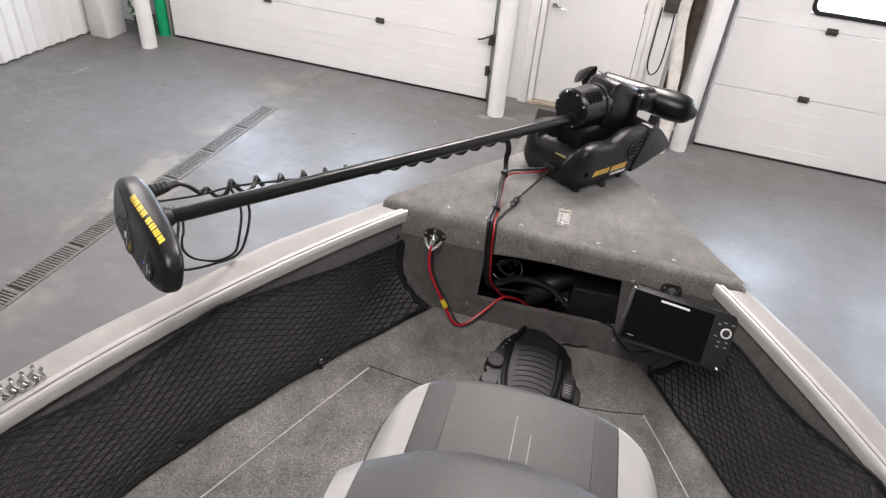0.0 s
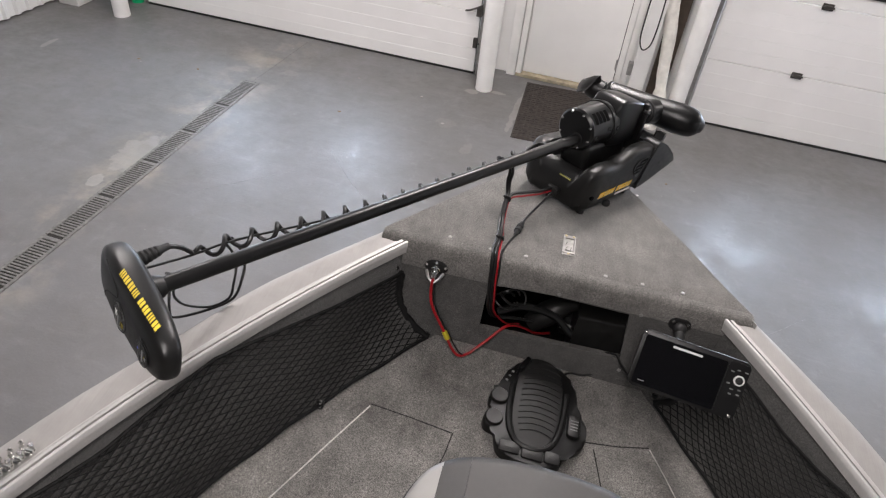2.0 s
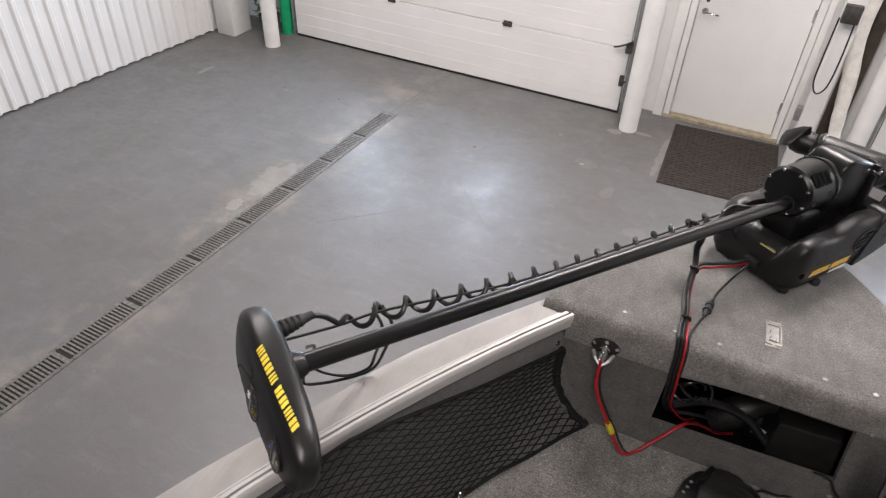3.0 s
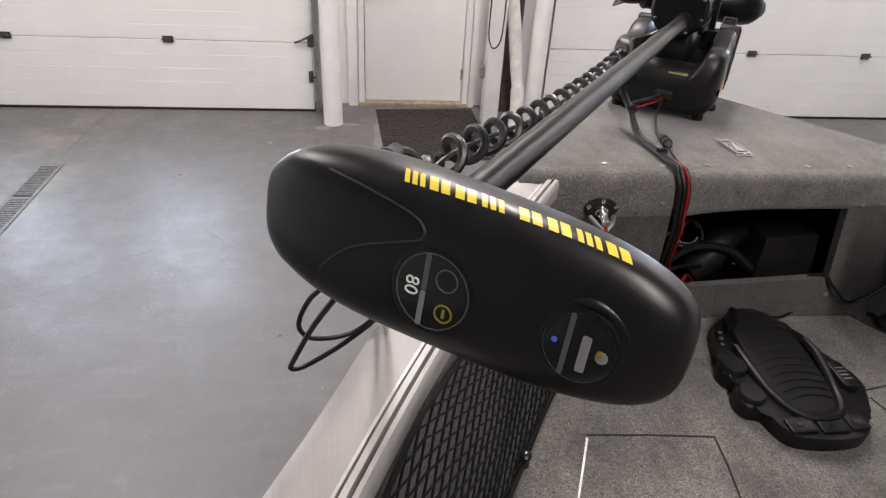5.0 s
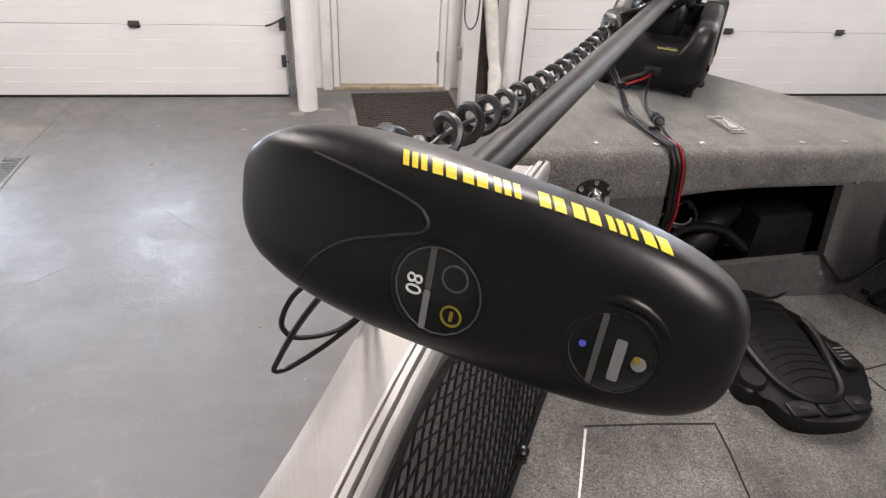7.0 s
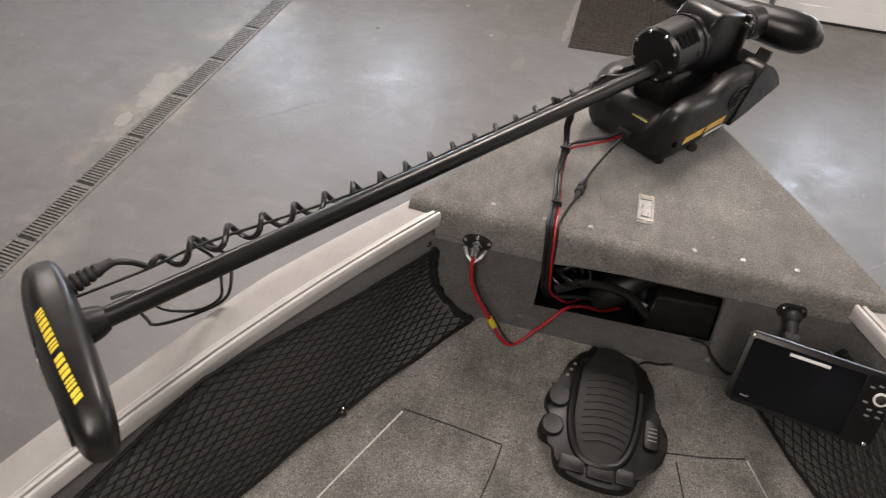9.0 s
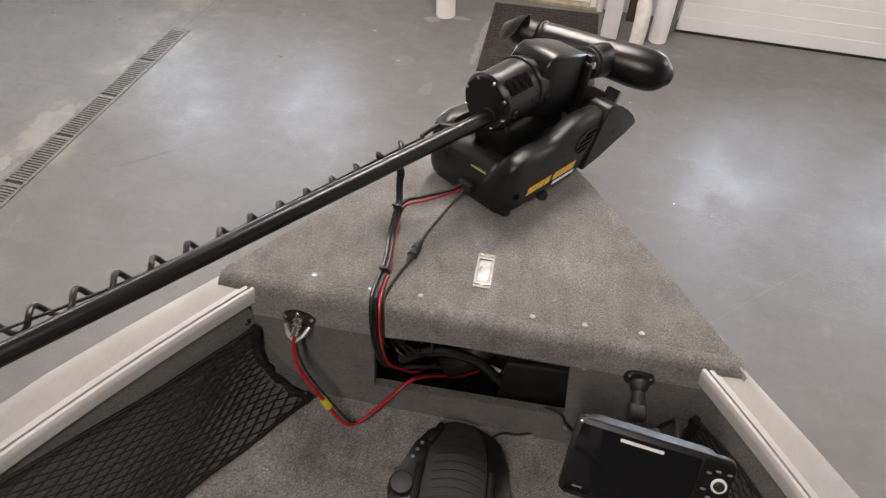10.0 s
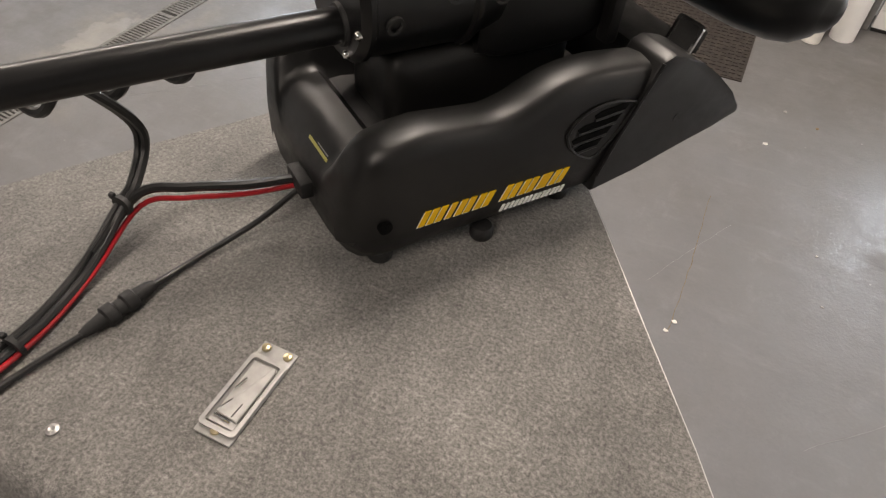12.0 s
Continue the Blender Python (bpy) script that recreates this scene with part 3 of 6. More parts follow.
# door mat: woven strips
dm = thing("door_mat", (2.0, 5.3, 0), "dark brown rubber link door mat", "mat", space=Matrix())
bm = B()
ox, oy = Vector((0.995, 0.062, 0)), Vector((-0.066, 1.0, 0))
o = Vector((1.558, 4.735, 0))
random.seed(3)
rings(bm, [[o + ox * x + oy * y + Vector((0, 0, z)) for x, y in ((0, 0), (0.915, 0), (0.915, 1.12), (0, 1.12))] for z in (0.0008, 0.007)])
part("backing", bm, M_MAT, dm, smooth=None)
bm = B()
for i in range(22):
    for j in range(27):
        x, y = 0.01 + i * 0.041, 0.01 + j * 0.041
        z = 0.012 + random.uniform(-0.001, 0.001)
        if (i + j) % 2:
            x0, x1, y0, y1 = x, x + 0.037, y + 0.006, y + 0.030
        else:
            x0, x1, y0, y1 = x + 0.006, x + 0.030, y, y + 0.037
        rings(bm, [[o + ox * a + oy * b + Vector((0, 0, zz)) for a, b in ((x0, y0), (x1, y0), (x1, y1), (x0, y1))] for zz in (0.006, z)])
links = part("woven_surface", bm, M_MAT, dm, smooth=None)
links["kind"] = "stuff"

# ceiling lamps
def ceiling_lamp(x, y):
    l = thing("ceiling_light", (x, y, ROOM_H - 0.1), "white twin-tube fluorescent ceiling light", "ceiling light", "ceiling lights", space=Matrix())
    bm = B()
    box(bm, (x - 0.11, y - 1.2, ROOM_H - 0.08), (x + 0.11, y + 1.2, ROOM_H - 0.002), 0.01, 1)
    part("housing", bm, M_TRIM, l)
    for o in (-0.06, 0.06):
        bm = B()
        rod(bm, (x + o, y - 1.17, ROOM_H - 0.105), (x + o, y + 1.17, ROOM_H - 0.105), 0.024, 12)
        part("tube", bm, M_TUBE, l, "glowing fluorescent tube")


def area_lamp(name, place, turn, sx, sy, power, colour):
    li = bpy.data.lights.new(name, "AREA")
    li.shape, li.size, li.size_y, li.energy, li.color = "RECTANGLE", sx, sy, power, colour
    ob = new(name, li)
    ob.matrix_basis = Matrix.Translation(place) @ Euler(turn).to_matrix().to_4x4()
    return ob


for x, y, share in LAMPS:
    ceiling_lamp(x, y)
    area_lamp("ceiling_light_lamp", (x, y, ROOM_H - 0.14), (0, 0, 0), 0.24, 2.3, LAMP_POWER * share, (1.0, 0.945, 0.94))
for x, share in WINDOW_X:
    area_lamp("window_daylight", (x, DOOR_Y + 0.13, 1.555), (radians(-90), 0, 0), 0.66, 0.36, DAY_POWER * share, (0.62, 0.78, 1.0))

bm = B()
box(bm, (0.895, DOOR_Y - 0.035, 0.28), (0.935, DOOR_Y - 0.002, 0.38), 0.005, 1)
rod(bm, (0.90, DOOR_Y - 0.03, 0.33), (0.96, DOOR_Y - 0.03, 0.33), 0.008, 8)
part("roller_bracket", bm, M_DARKSTEEL, gd1, "dark roller bracket")

# ---- the boat ----
def floor_z(x, y):
    return -0.383 + 0.117 * (y + 0.307) - 0.0247 * (x + 0.341)


def gun_z(d):
    return -0.018 - 0.13 * d


def gun_in(d):
    return 0.4555 + 0.7805 * d - 0.1834 * d * d if d < 1.8 else 1.2662


def gun_out(d):
    flare = float(np.interp(d, (0.0, 0.15, 0.30, 0.37, 0.45, 0.55, 0.70, 1.0), (0.030, 0.034, 0.038, 0.027, 0.014, 0.005, 0.008, 0.0)))
    return (0.5473 + 0.8331 * d - 0.2018 * d * d if d < 1.8 else 1.3930) + flare


AFT = 2.6
boat = thing("fishing_boat", (0, 0, -1.0), "grey carpeted aluminium fishing boat with a raised bow deck", "boat")

# cockpit floor
bm = B()
YS = [-0.006 - k * 0.0865 for k in range(31)]
rows = []
for y in YS:
    w = max(0.30, gun_in(-y) - 0.10)
    rows.append([(x, y, floor_z(x, y)) for x in [w * (k / 6 - 1) for k in range(13)]])
rings(bm, rows, False, False)
part("cockpit_floor", bm, M_TREAD, boat, "mottled grey carpeted cockpit floor", smooth=None)


def on_floor(x, y, up=0.0):
    return Vector((x, y, floor_z(x, y) + up))


def strip(pts, w, up, h):
    bm = B()
    line = [on_floor(*p) for p in pts]
    loops = []
    for i, q in enumerate(line):
        d = (line[min(i + 1, len(line) - 1)] - line[max(i - 1, 0)]).normalized()
        n = Vector((-d.y, d.x, 0)).normalized()
        loops.append([q + n * w / 2 + Vector((0, 0, up - h)), q + n * w / 2 + Vector((0, 0, up)), q - n * w / 2 + Vector((0, 0, up)), q - n * w / 2 + Vector((0, 0, up - h))])
    return rings(bm, loops)


part("hatch_edge", strip([(-0.455, -0.325), (-0.53, -0.478), (-0.600, -0.625), (-0.672, -0.775), (-0.80, -1.04)], 0.004, 0.0012, 0.003), M_SEAMWHITE, boat, "bare white hatch edge strip", smooth=None)
part("hatch_edge", strip([(0.364, -0.212), (0.41, -0.29), (0.455, -0.375), (0.60, -0.65)], 0.004, 0.0012, 0.003), M_SEAMWHITE, boat, "bare white hatch edge strip", smooth=None)
M_SEAM = mat("carpet_seam", plain, (0.02, 0.019, 0.018), 0.9)
for pts in ([(-0.455, -0.318), (-0.33, -0.326), (-0.205, -0.338)], [(-0.205, -0.338), (-0.212, -0.40), (-0.225, -0.47), (-0.26, -0.66)], [(0.362, -0.208), (0.27, -0.232), (0.17, -0.248)],
            [(0.20, -0.262), (0.235, -0.40), (0.27, -0.56)]):
    part("carpet_seam", strip(pts, 0.0035, 0.0008, 0.003), M_SEAM, boat, "dark carpet joint", smooth=None)

# raised bow deck
def interp(x, table):
    return float(np.interp(x, [t[0] for t in table], [t[1] for t in table]))


deck_outline = [(0.540, 0.0), (0.487, 0.11), (0.430, 0.207), (0.385, 0.285), (0.312, 0.400), (0.236, 0.522), (0.192, 0.590), (0.11, 0.70), (0.0, 0.745), (-0.11, 0.70), (-0.190, 0.575), (-0.236, 0.505), (-0.322, 0.374), (-0.378, 0.285), (-0.415, 0.225), (-0.540, 0.0)]
bm = B()
prof = [(0.03, -0.090), (0.0, -0.090), (-0.007, -0.088), (-0.0115, -0.082), (-0.0130, -0.064), (-0.0125, -0.038), (-0.008, -0.019), (0.002, -0.006), (0.014, -0.001), (0.03, 0.0)]
def lip_x(side, z):
    return side * (0.545 if z > -0.03 else 0.545 - min(1, (-z - 0.03) / 0.02) * 0.07)
def lip_low(x):
    return interp(x, [(-0.55, -0.009), (-0.19, -0.007), (-0.10, 0.004), (0.02, 0.011), (0.21, 0.013), (0.55, 0.013)])
loops = [[(lip_x(-1, z) * f, y, z + (lip_low(lip_x(-1, z) * f) if z < -0.07 else 0)) for y, z in prof] for f in (1.0, 0.86, 0.6, 0.4, 0.3, 0.2, 0.0, -0.2, -0.5, -0.86, -1.0)]
rings(bm, loops)
part("deck_lip", bm, M_CARPET, boat, "rounded carpeted deck edge")
bm = B()
prism(bm, [(0.545, 0.028), *[(p[0], max(p[1], 0.028)) for p in deck_outline[1:-1]], (-0.545, 0.028)], -0.03, 0.0, 0.006, 2)
part("deck_panel", bm, M_CARPET, boat, "grey carpeted bow deck panel")
# metal edging under the deck sides
for s in (1,):
    line = [Vector((x + 0.006, y, -0.012)) for x, y in [(0.545, -0.01), *deck_outline[1:9]]]
    bm = B()
    loops = []
    for i, q in enumerate(line):
        d = (line[min(i + 1, len(line) - 1)] - line[max(i - 1, 0)]).normalized()
        n = Vector((d.y, -d.x, 0)) * s
        loops.append([q - n * 0.005 + Vector((0, 0, -0.05)), q - n * 0.0025 + Vector((0, 0, -0.05)), q - n * 0.0025 + Vector((0, 0, 0.009)), q - n * 0.005 + Vector((0, 0, 0.009))])
    rings(bm, loops)
    part("deck_trim", bm, M_ALU, boat, "bright aluminium edge trim")

# aft face of the deck, with the storage opening
FY = -0.010
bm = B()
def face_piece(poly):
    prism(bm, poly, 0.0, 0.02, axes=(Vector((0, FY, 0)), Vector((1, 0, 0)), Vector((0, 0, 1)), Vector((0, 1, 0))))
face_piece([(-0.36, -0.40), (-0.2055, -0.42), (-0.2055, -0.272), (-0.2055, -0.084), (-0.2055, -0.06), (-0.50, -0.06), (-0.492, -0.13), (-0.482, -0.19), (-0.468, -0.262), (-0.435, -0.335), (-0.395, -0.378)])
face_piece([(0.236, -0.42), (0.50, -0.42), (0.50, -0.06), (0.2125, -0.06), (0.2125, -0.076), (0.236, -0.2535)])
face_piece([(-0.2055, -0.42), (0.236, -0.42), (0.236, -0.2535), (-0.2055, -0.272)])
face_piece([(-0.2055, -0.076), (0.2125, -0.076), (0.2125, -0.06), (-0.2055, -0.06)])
# same carpet as the deck; the darker colour carries the shade
part("deck_face", bm, M_FACE_SHADED, boat, "deck carpet on the face below the deck, shade put into its colour", smooth=None)
# the locker behind the opening, its inner shade painted on as near-black
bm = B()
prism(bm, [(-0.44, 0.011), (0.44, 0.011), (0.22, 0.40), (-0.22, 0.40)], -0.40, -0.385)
part("locker_floor", bm, M_SHADEBLACK, boat, "storage locker floor under the deck, its shade painted black", smooth=None)
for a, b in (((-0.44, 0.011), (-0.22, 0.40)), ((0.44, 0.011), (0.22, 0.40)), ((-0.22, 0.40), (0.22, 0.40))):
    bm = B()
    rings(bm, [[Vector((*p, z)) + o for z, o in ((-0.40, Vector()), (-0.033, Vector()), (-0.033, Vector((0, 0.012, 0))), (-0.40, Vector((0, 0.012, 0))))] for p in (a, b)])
    part("locker_wall", bm, M_SHADEBLACK, boat, "storage locker wall under the deck, its shade painted black", smooth=None)
bm = B()
prism(bm, [(0.085, 0.045), (0.30, 0.060), (0.30, 0.20), (0.085, 0.20)], -0.384, -0.178, 0.006, 2)
part("locker_divider", bm, M_RUBBERGREY, boat, "dark carpeted box inside the locker", smooth=None)
bm = B()
tube(bm, spline([(-0.05, 0.10, -0.30), (0.04, 0.12, -0.215), (0.12, 0.13, -0.205), (0.19, 0.12, -0.25), (0.22, 0.11, -0.34)], 6), [0.03 + 0.012 * math.sin(0.5 * k) for k in range(25)], 10)
part("dark_bag", bm, M_RUBBERGREY, boat, "crumpled dark bag in the locker")
bm = B()
tube(bm, spline([(-0.16, 0.05, -0.24), (-0.08, 0.07, -0.21), (0.02, 0.075, -0.225), (0.10, 0.06, -0.275), (0.23, 0.08, -0.29)], 6), 0.012, 8)
part("hose", bm, M_CORD, boat, "black hose in the locker")
bm = B()
box(bm, (0.05, 0.16, -0.385), (0.26, 0.35, -0.285), 0.03, 3)
part("locker_tray", bm, M_NET, boat, "black plastic tray in the locker")
bm = B()
prism(bm, [(-0.018, -0.010), (0.012, -0.014), (0.022, 0.004), (-0.006, 0.012)], 0, 0.002, axes=(Vector((0.060, 0.085, -0.262)), Vector((1, 0, 0)), Vector((0, 0.9, 0.43)), Vector((0, -0.43, 0.9))))
part("paper_tag", bm, M_GREYMARK, boat, "white paper tag in the locker", smooth=None)

# gunwales
def gunwale(side):
    bm = B()
    ds = [-0.035 + k * 0.075 for k in range(36)]
    prof = [(0.010, -0.030), (0.0, -0.028), (0.0, -0.008), (0.002, 0.0), (0.007, 0.005), (0.0135, 0.0065), (0.0142, -0.016), (0.0195, -0.016), (0.0205, 0.005), (0.029, 0.0065), (0.0298, -0.012), (0.0345, -0.012), (0.0355, 0.0), (0.040, 0.0), (0.16, 0.001), (0.30, 0.002), (0.46, 0.0022), (0.62, 0.0020), (0.80, 0.001), (0.95, -0.004), (1.0, -0.014), (1.0, -0.10)]
    inner, outer = [], []
    for d in ds:
        a, b = gun_in(d), gun_out(d)
        w = b - a
        at = [(p if p < 0.05 else 0.042 + (p - 0.042) * (w - 0.042), z) for p, z in prof]
        point = [Vector((side * (a + p), -d, gun_z(d) + z)) for p, z in at]
        inner.append(point[:14] + [Vector((side * (a + 0.040), -d, gun_z(d) - 0.030))])
        outer.append([Vector((side * (a + 0.0405), -d, gun_z(d) - 0.030)), Vector((side * (a + 0.0405), -d, gun_z(d) - 0.0015)), *[q - Vector((0, 0, 0.0015)) for q in point[14:]]])
    rings(bm, inner, True, True)
    rail = part("gunwale", bm, M_RAIL, boat, "bright ridged aluminium gunwale moulding", smooth=30)
    bm = B()
    rings(bm, outer, True, True)
    part("gunwale_plate", bm, M_PLATE, boat, "dull brushed aluminium gunwale plate", smooth=30)
    return rail


def liner(side):
    """Carpeted side of the cockpit from the rail down to the floor."""
    bm = B()
    ds = [-0.02 + k * 0.08 for k in range(33)]
    loops = []
    for d in ds:
        a, z = gun_in(d), gun_z(d)
        fx = max(0.0, a - 0.125)
        fz = floor_z(side * fx, -d)
        loops.append([Vector((side * (a + 0.016), -d, z - 0.020)), Vector((side * (a + 0.012), -d, z - 0.075)), Vector((side * (a + 0.008), -d, z - 0.14)),
                      Vector((side * (a - 0.035), -d, (z + fz) / 2 - 0.06)), Vector((side * fx, -d, fz + 0.004)), Vector((side * (fx - 0.02), -d, fz - 0.03))])
    rings(bm, loops, False, False)
    return part("side_liner", bm, M_SIDE, boat, "dark grey carpeted cockpit side")


def hull_side(side):
    bm = B()
    loops = []
    for k in range(34):
        d = -0.03 + k * 0.08
        a = gun_out(d)
        loops.append([Vector((side * (a - 0.002), -d, gun_z(d) - 0.09)), Vector((side * (a - 0.03), -d, gun_z(d) - 0.30)), Vector((side * a * 0.72, -d, gun_z(d) - 0.62)), Vector((0, -d, gun_z(d) - 0.95))])
    rings(bm, loops, False, False)
    # bow
    loops = []
    for x, y in [(0.548, 0.03), *[(abs(x), y) for x, y in (deck_outline[2:9] if side > 0 else deck_outline[-3:7:-1])]]:
        loops.append([Vector((side * (x - 0.004), y - 0.004, -0.05)), Vector((side * x * 0.9, y * 0.97, -0.30)), Vector((side * x * 0.5, y * 0.85, -0.62)), Vector((0, y * 0.7 - 0.01, -0.95))])
    rings(bm, loops, False, False)
    return part("hull_side", bm, M_HULL, boat, "dark painted hull side")


for s in (-1, 1):
    gunwale(s)
    liner(s)
    hull_side(s)
bm = B()
box(bm, (-1.15, -AFT - 0.03, -1.1), (1.15, -AFT, -0.35))
part("transom", bm, M_HULL, boat)

# trailer under the hull
tr = thing("boat_trailer", (0, -0.6, -1.7), "dark steel boat trailer with two wheels under the hull", "trailer")
TB = BOAT.inverted()
def g(x, y, z):
    """A workshop place in the boat's own axes."""
    return TB @ Vector((x, y, z))
bm = B()
rod(bm, (-0.35, -2.4, -1.12), (-0.05, 1.2, -1.12), 0.04, 8)
rod(bm, (0.35, -2.4, -1.12), (0.05, 1.2, -1.12), 0.04, 8)
rod(bm, (-1.0, -1.6, -1.2), (1.0, -1.6, -1.2), 0.035, 8)
for y in (-1.9, -0.6, 0.2):
    rod(bm, (0, y, -1.12), (0, y, -0.93 - 0.13 * max(0, -y)), 0.03, 8)
rod(bm, (0, 0.9, -1.12), g(2.2, 2.0, 0.0), 0.03, 8)
part("trailer_frame", bm, M_DARKSTEEL, tr)
for s in (-1, 1):
    bm = B()
    c = g(2.3 + s * 1.0, -0.6, 0.30)
    lathe(bm, c - Vector((0.1, 0, 0)), (1, 0, 0), [(0, 0.17), (0.0, 0.28), (0.03, 0.30), (0.17, 0.30), (0.2, 0.28), (0.2, 0.17)], 28)
    part("wheel", bm, M_RUBBER, tr, "black trailer tyre")

# ---- trolling motor on the bow deck ----
from mathutils.bvhtree import BVHTree

HEAD_A = radians(35)
MOTOR = BOAT @ Matrix(((math.sin(HEAD_A), -math.cos(HEAD_A), 0, 0.0188), (math.cos(HEAD_A), math.sin(HEAD_A), 0, 0.3235), (0, 0, 1, 0.014), (0, 0, 0, 1)))
tm = thing("trolling_motor", (0.15, 0.10, 0), "black electric trolling motor stowed on its bow mount with yellow lettering", "trolling motor", space=MOTOR)
NEAR, FAR = -0.022, 0.254


TOP = [(-0.016, 0.066), (-0.013, 0.092), (-0.006, 0.122), (0.003, 0.141), (0.015, 0.151), (0.04, 0.157), (0.065, 0.159), (0.10, 0.154), (0.14, 0.149), (0.165, 0.152), (0.185, 0.161), (0.21, 0.171), (0.235, 0.175), (0.27, 0.176), (0.31, 0.171), (0.35, 0.165)]
CUP = [(-0.016, 0.0), (-0.013, 0.008), (-0.006, 0.024), (0.003, 0.032), (0.015, 0.034), (0.030, 0.034), (0.040, 0.036), (0.05, 0.055), (0.35, 0.065)]
bm = B()
loops = []
for u in (-0.016, -0.013, -0.006, 0.003, 0.015, 0.025, 0.035, 0.05, 0.065, 0.08, 0.10, 0.12, 0.14, 0.155, 0.17, 0.185, 0.20, 0.215, 0.235, 0.255, 0.275, 0.295, 0.315, 0.335, 0.35):
    h, c = interp(u, TOP), interp(u, CUP)
    inset = interp(u, [(-0.016, 0.046), (-0.013, 0.032), (-0.006, 0.019), (0.003, 0.010), (0.015, 0.004), (0.030, 0.0), (0.35, 0.0)])
    k0 = max(0.048, inset + 0.033)
    lo = interp(u, [(-0.016, 0.018), (-0.010, 0.008), (0.0, 0.001), (0.35, 0.001)])
    half = [(inset + 0.022, lo), (inset + 0.005, lo + 0.022), (inset, 0.30 * h), (inset, h - 0.026), (inset + 0.002, h - 0.014), (inset + 0.006, h - 0.006), (inset + 0.013, h - 0.002), (inset + 0.030, h), (k0, h - c * 0.05),
            (k0 + 0.007, h - c * 0.35), (k0 + 0.013, h - c * 0.8), (k0 + 0.020, h - c), (k0 + 0.030, h - c)]
    loops.append([Vector((u, NEAR + v, z)) for v, z in half] + [Vector((u, FAR - v, z)) for v, z in reversed(half)])
rings(bm, loops)
base_bm = bm.copy()
base_tree = BVHTree.FromBMesh(base_bm)
base_bm.free()
body = part("mount_body", bm, M_ABS, tm, "black moulded plastic mount base", smooth=50)
# feet and knobs
for u, v, r in ((0.148, NEAR + 0.014, 0.014), (0.148, FAR - 0.014, 0.014), (0.030, NEAR + 0.035, 0.014), (0.030, FAR - 0.035, 0.014), (0.27, NEAR + 0.035, 0.014), (0.27, FAR - 0.035, 0.014)):
    bm = B()
    lathe(bm, (u, v, -0.014), (0, 0, 1), [(0, r * 0.9), (0.003, r), (0.011, r), (0.016, r * 0.8)], 14)
    part("foot_knob", bm, M_RUBBER, body)
# black disc on the solid side, painting the shade inside a screw hole
bm = B()
lathe(bm, (0.0190, NEAR - 0.0006, 0.063), (0, 1, 0), [(0, 0.0075), (0.006, 0.0075)], 14)
part("screw_hole_shade", bm, M_SHADEBLACK, body)
# decals on the side: slanted plain blocks with a white lower edge
def side_block(a, w, z0, h, m, name, lab, v, bars=1):
    """A group of plain slanted bars on the side, within the width w."""
    bm = B()
    lean = 0.46
    step = (w + 0.0030) / bars
    for k in range(bars):
        u0, u1 = a + k * step, a + (k + 1) * step - 0.0030
        prism(bm, [(x + lean * (e - z0), e - 0.028 * (x - 0.054)) for x, e in ((u0, z0), (u1, z0), (u1, z0 + h), (u0, z0 + h))], 0.0, 0.0014,
              axes=(Vector((0, NEAR + v, 0)), Vector((1, 0, 0)), Vector((0, 0, 1)), Vector((0, 1, 0))))
    part(name, bm, m, body, lab, smooth=None)


u = 0.0545
for w, bars in ((0.0270, 3), (0.0064, 1), (0.0182, 2), (0.0182, 2), (0, 0), (0.0190, 2), (0.0182, 2), (0.0130, 1), (0.0180, 2)):
    if not w:
        u += 0.0105
        continue
    side_block(u, w, 0.0500, 0.0182, M_YELLOW, "yellow_mark", "yellow lettering shape", -0.0012, bars)
    side_block(u - 0.0012, w, 0.0488, 0.0180, M_WHITE, "white_outline", "white lettering edge", -0.0006, bars)
    u += w + 0.0050
for k in range(7):
    side_block(0.1565 + k * 0.0125, 0.0100, 0.0340, 0.0084, M_WHITE, "white_mark", "small white lettering shape", -0.0012, 2)
# louvred vent in the side
GR = [(0.230, 0.111), (0.236, 0.123), (0.249, 0.133), (0.268, 0.138), (0.290, 0.137), (0.310, 0.132), (0.320, 0.126), (0.308, 0.101), (0.294, 0.081), (0.279, 0.067), (0.266, 0.069), (0.249, 0.080), (0.236, 0.095)]
GR = [(p.x, p.y) for p in spline([Vector((*p, 0)) for p in GR + GR[:1]], 3)[:-1]]
SIDE = (Vector((1, 0, 0)), Vector((0, 0, 1)), Vector((0, 1, 0)))
bm = B()
prism(bm, GR, 0, 0.002, axes=(Vector((0, NEAR - 0.0012, 0)), *SIDE))
part("grille_recess", bm, M_SATIN, body, "dark oval vent", smooth=None)
bm = B()
tube(bm, [Vector((x, NEAR - 0.0012, z)) for x, z in GR + GR[:1]], 0.0022, 6)
part("grille_rim", bm, M_ABS, body)
# flat black shapes paint the shade between the slats; nothing is cut out
for u0, u1, z0 in ((0.262, 0.311, 0.1215), (0.243, 0.302, 0.1085), (0.238, 0.293, 0.0955), (0.245, 0.283, 0.0825)):
    bm = B()
    prism(bm, [(u0 + 0.003, z0), (u1 - 0.006, z0 + 0.002), (u1, z0 + 0.011), (u0 + 0.010, z0 + 0.009), (u0, z0 + 0.005)], 0.0, 0.0012, axes=(Vector((0, NEAR - 0.0020, 0)), *SIDE))
    part("grille_slot_shade", bm, M_SHADEBLACK, body, smooth=None)
    bm = B()
    rod(bm, (u0 + 0.002, NEAR - 0.0016, z0 - 0.0015), (u1 - 0.007, NEAR - 0.0016, z0 + 0.0005), 0.0019, 6)
    part("grille_slat", bm, M_SATIN, body)
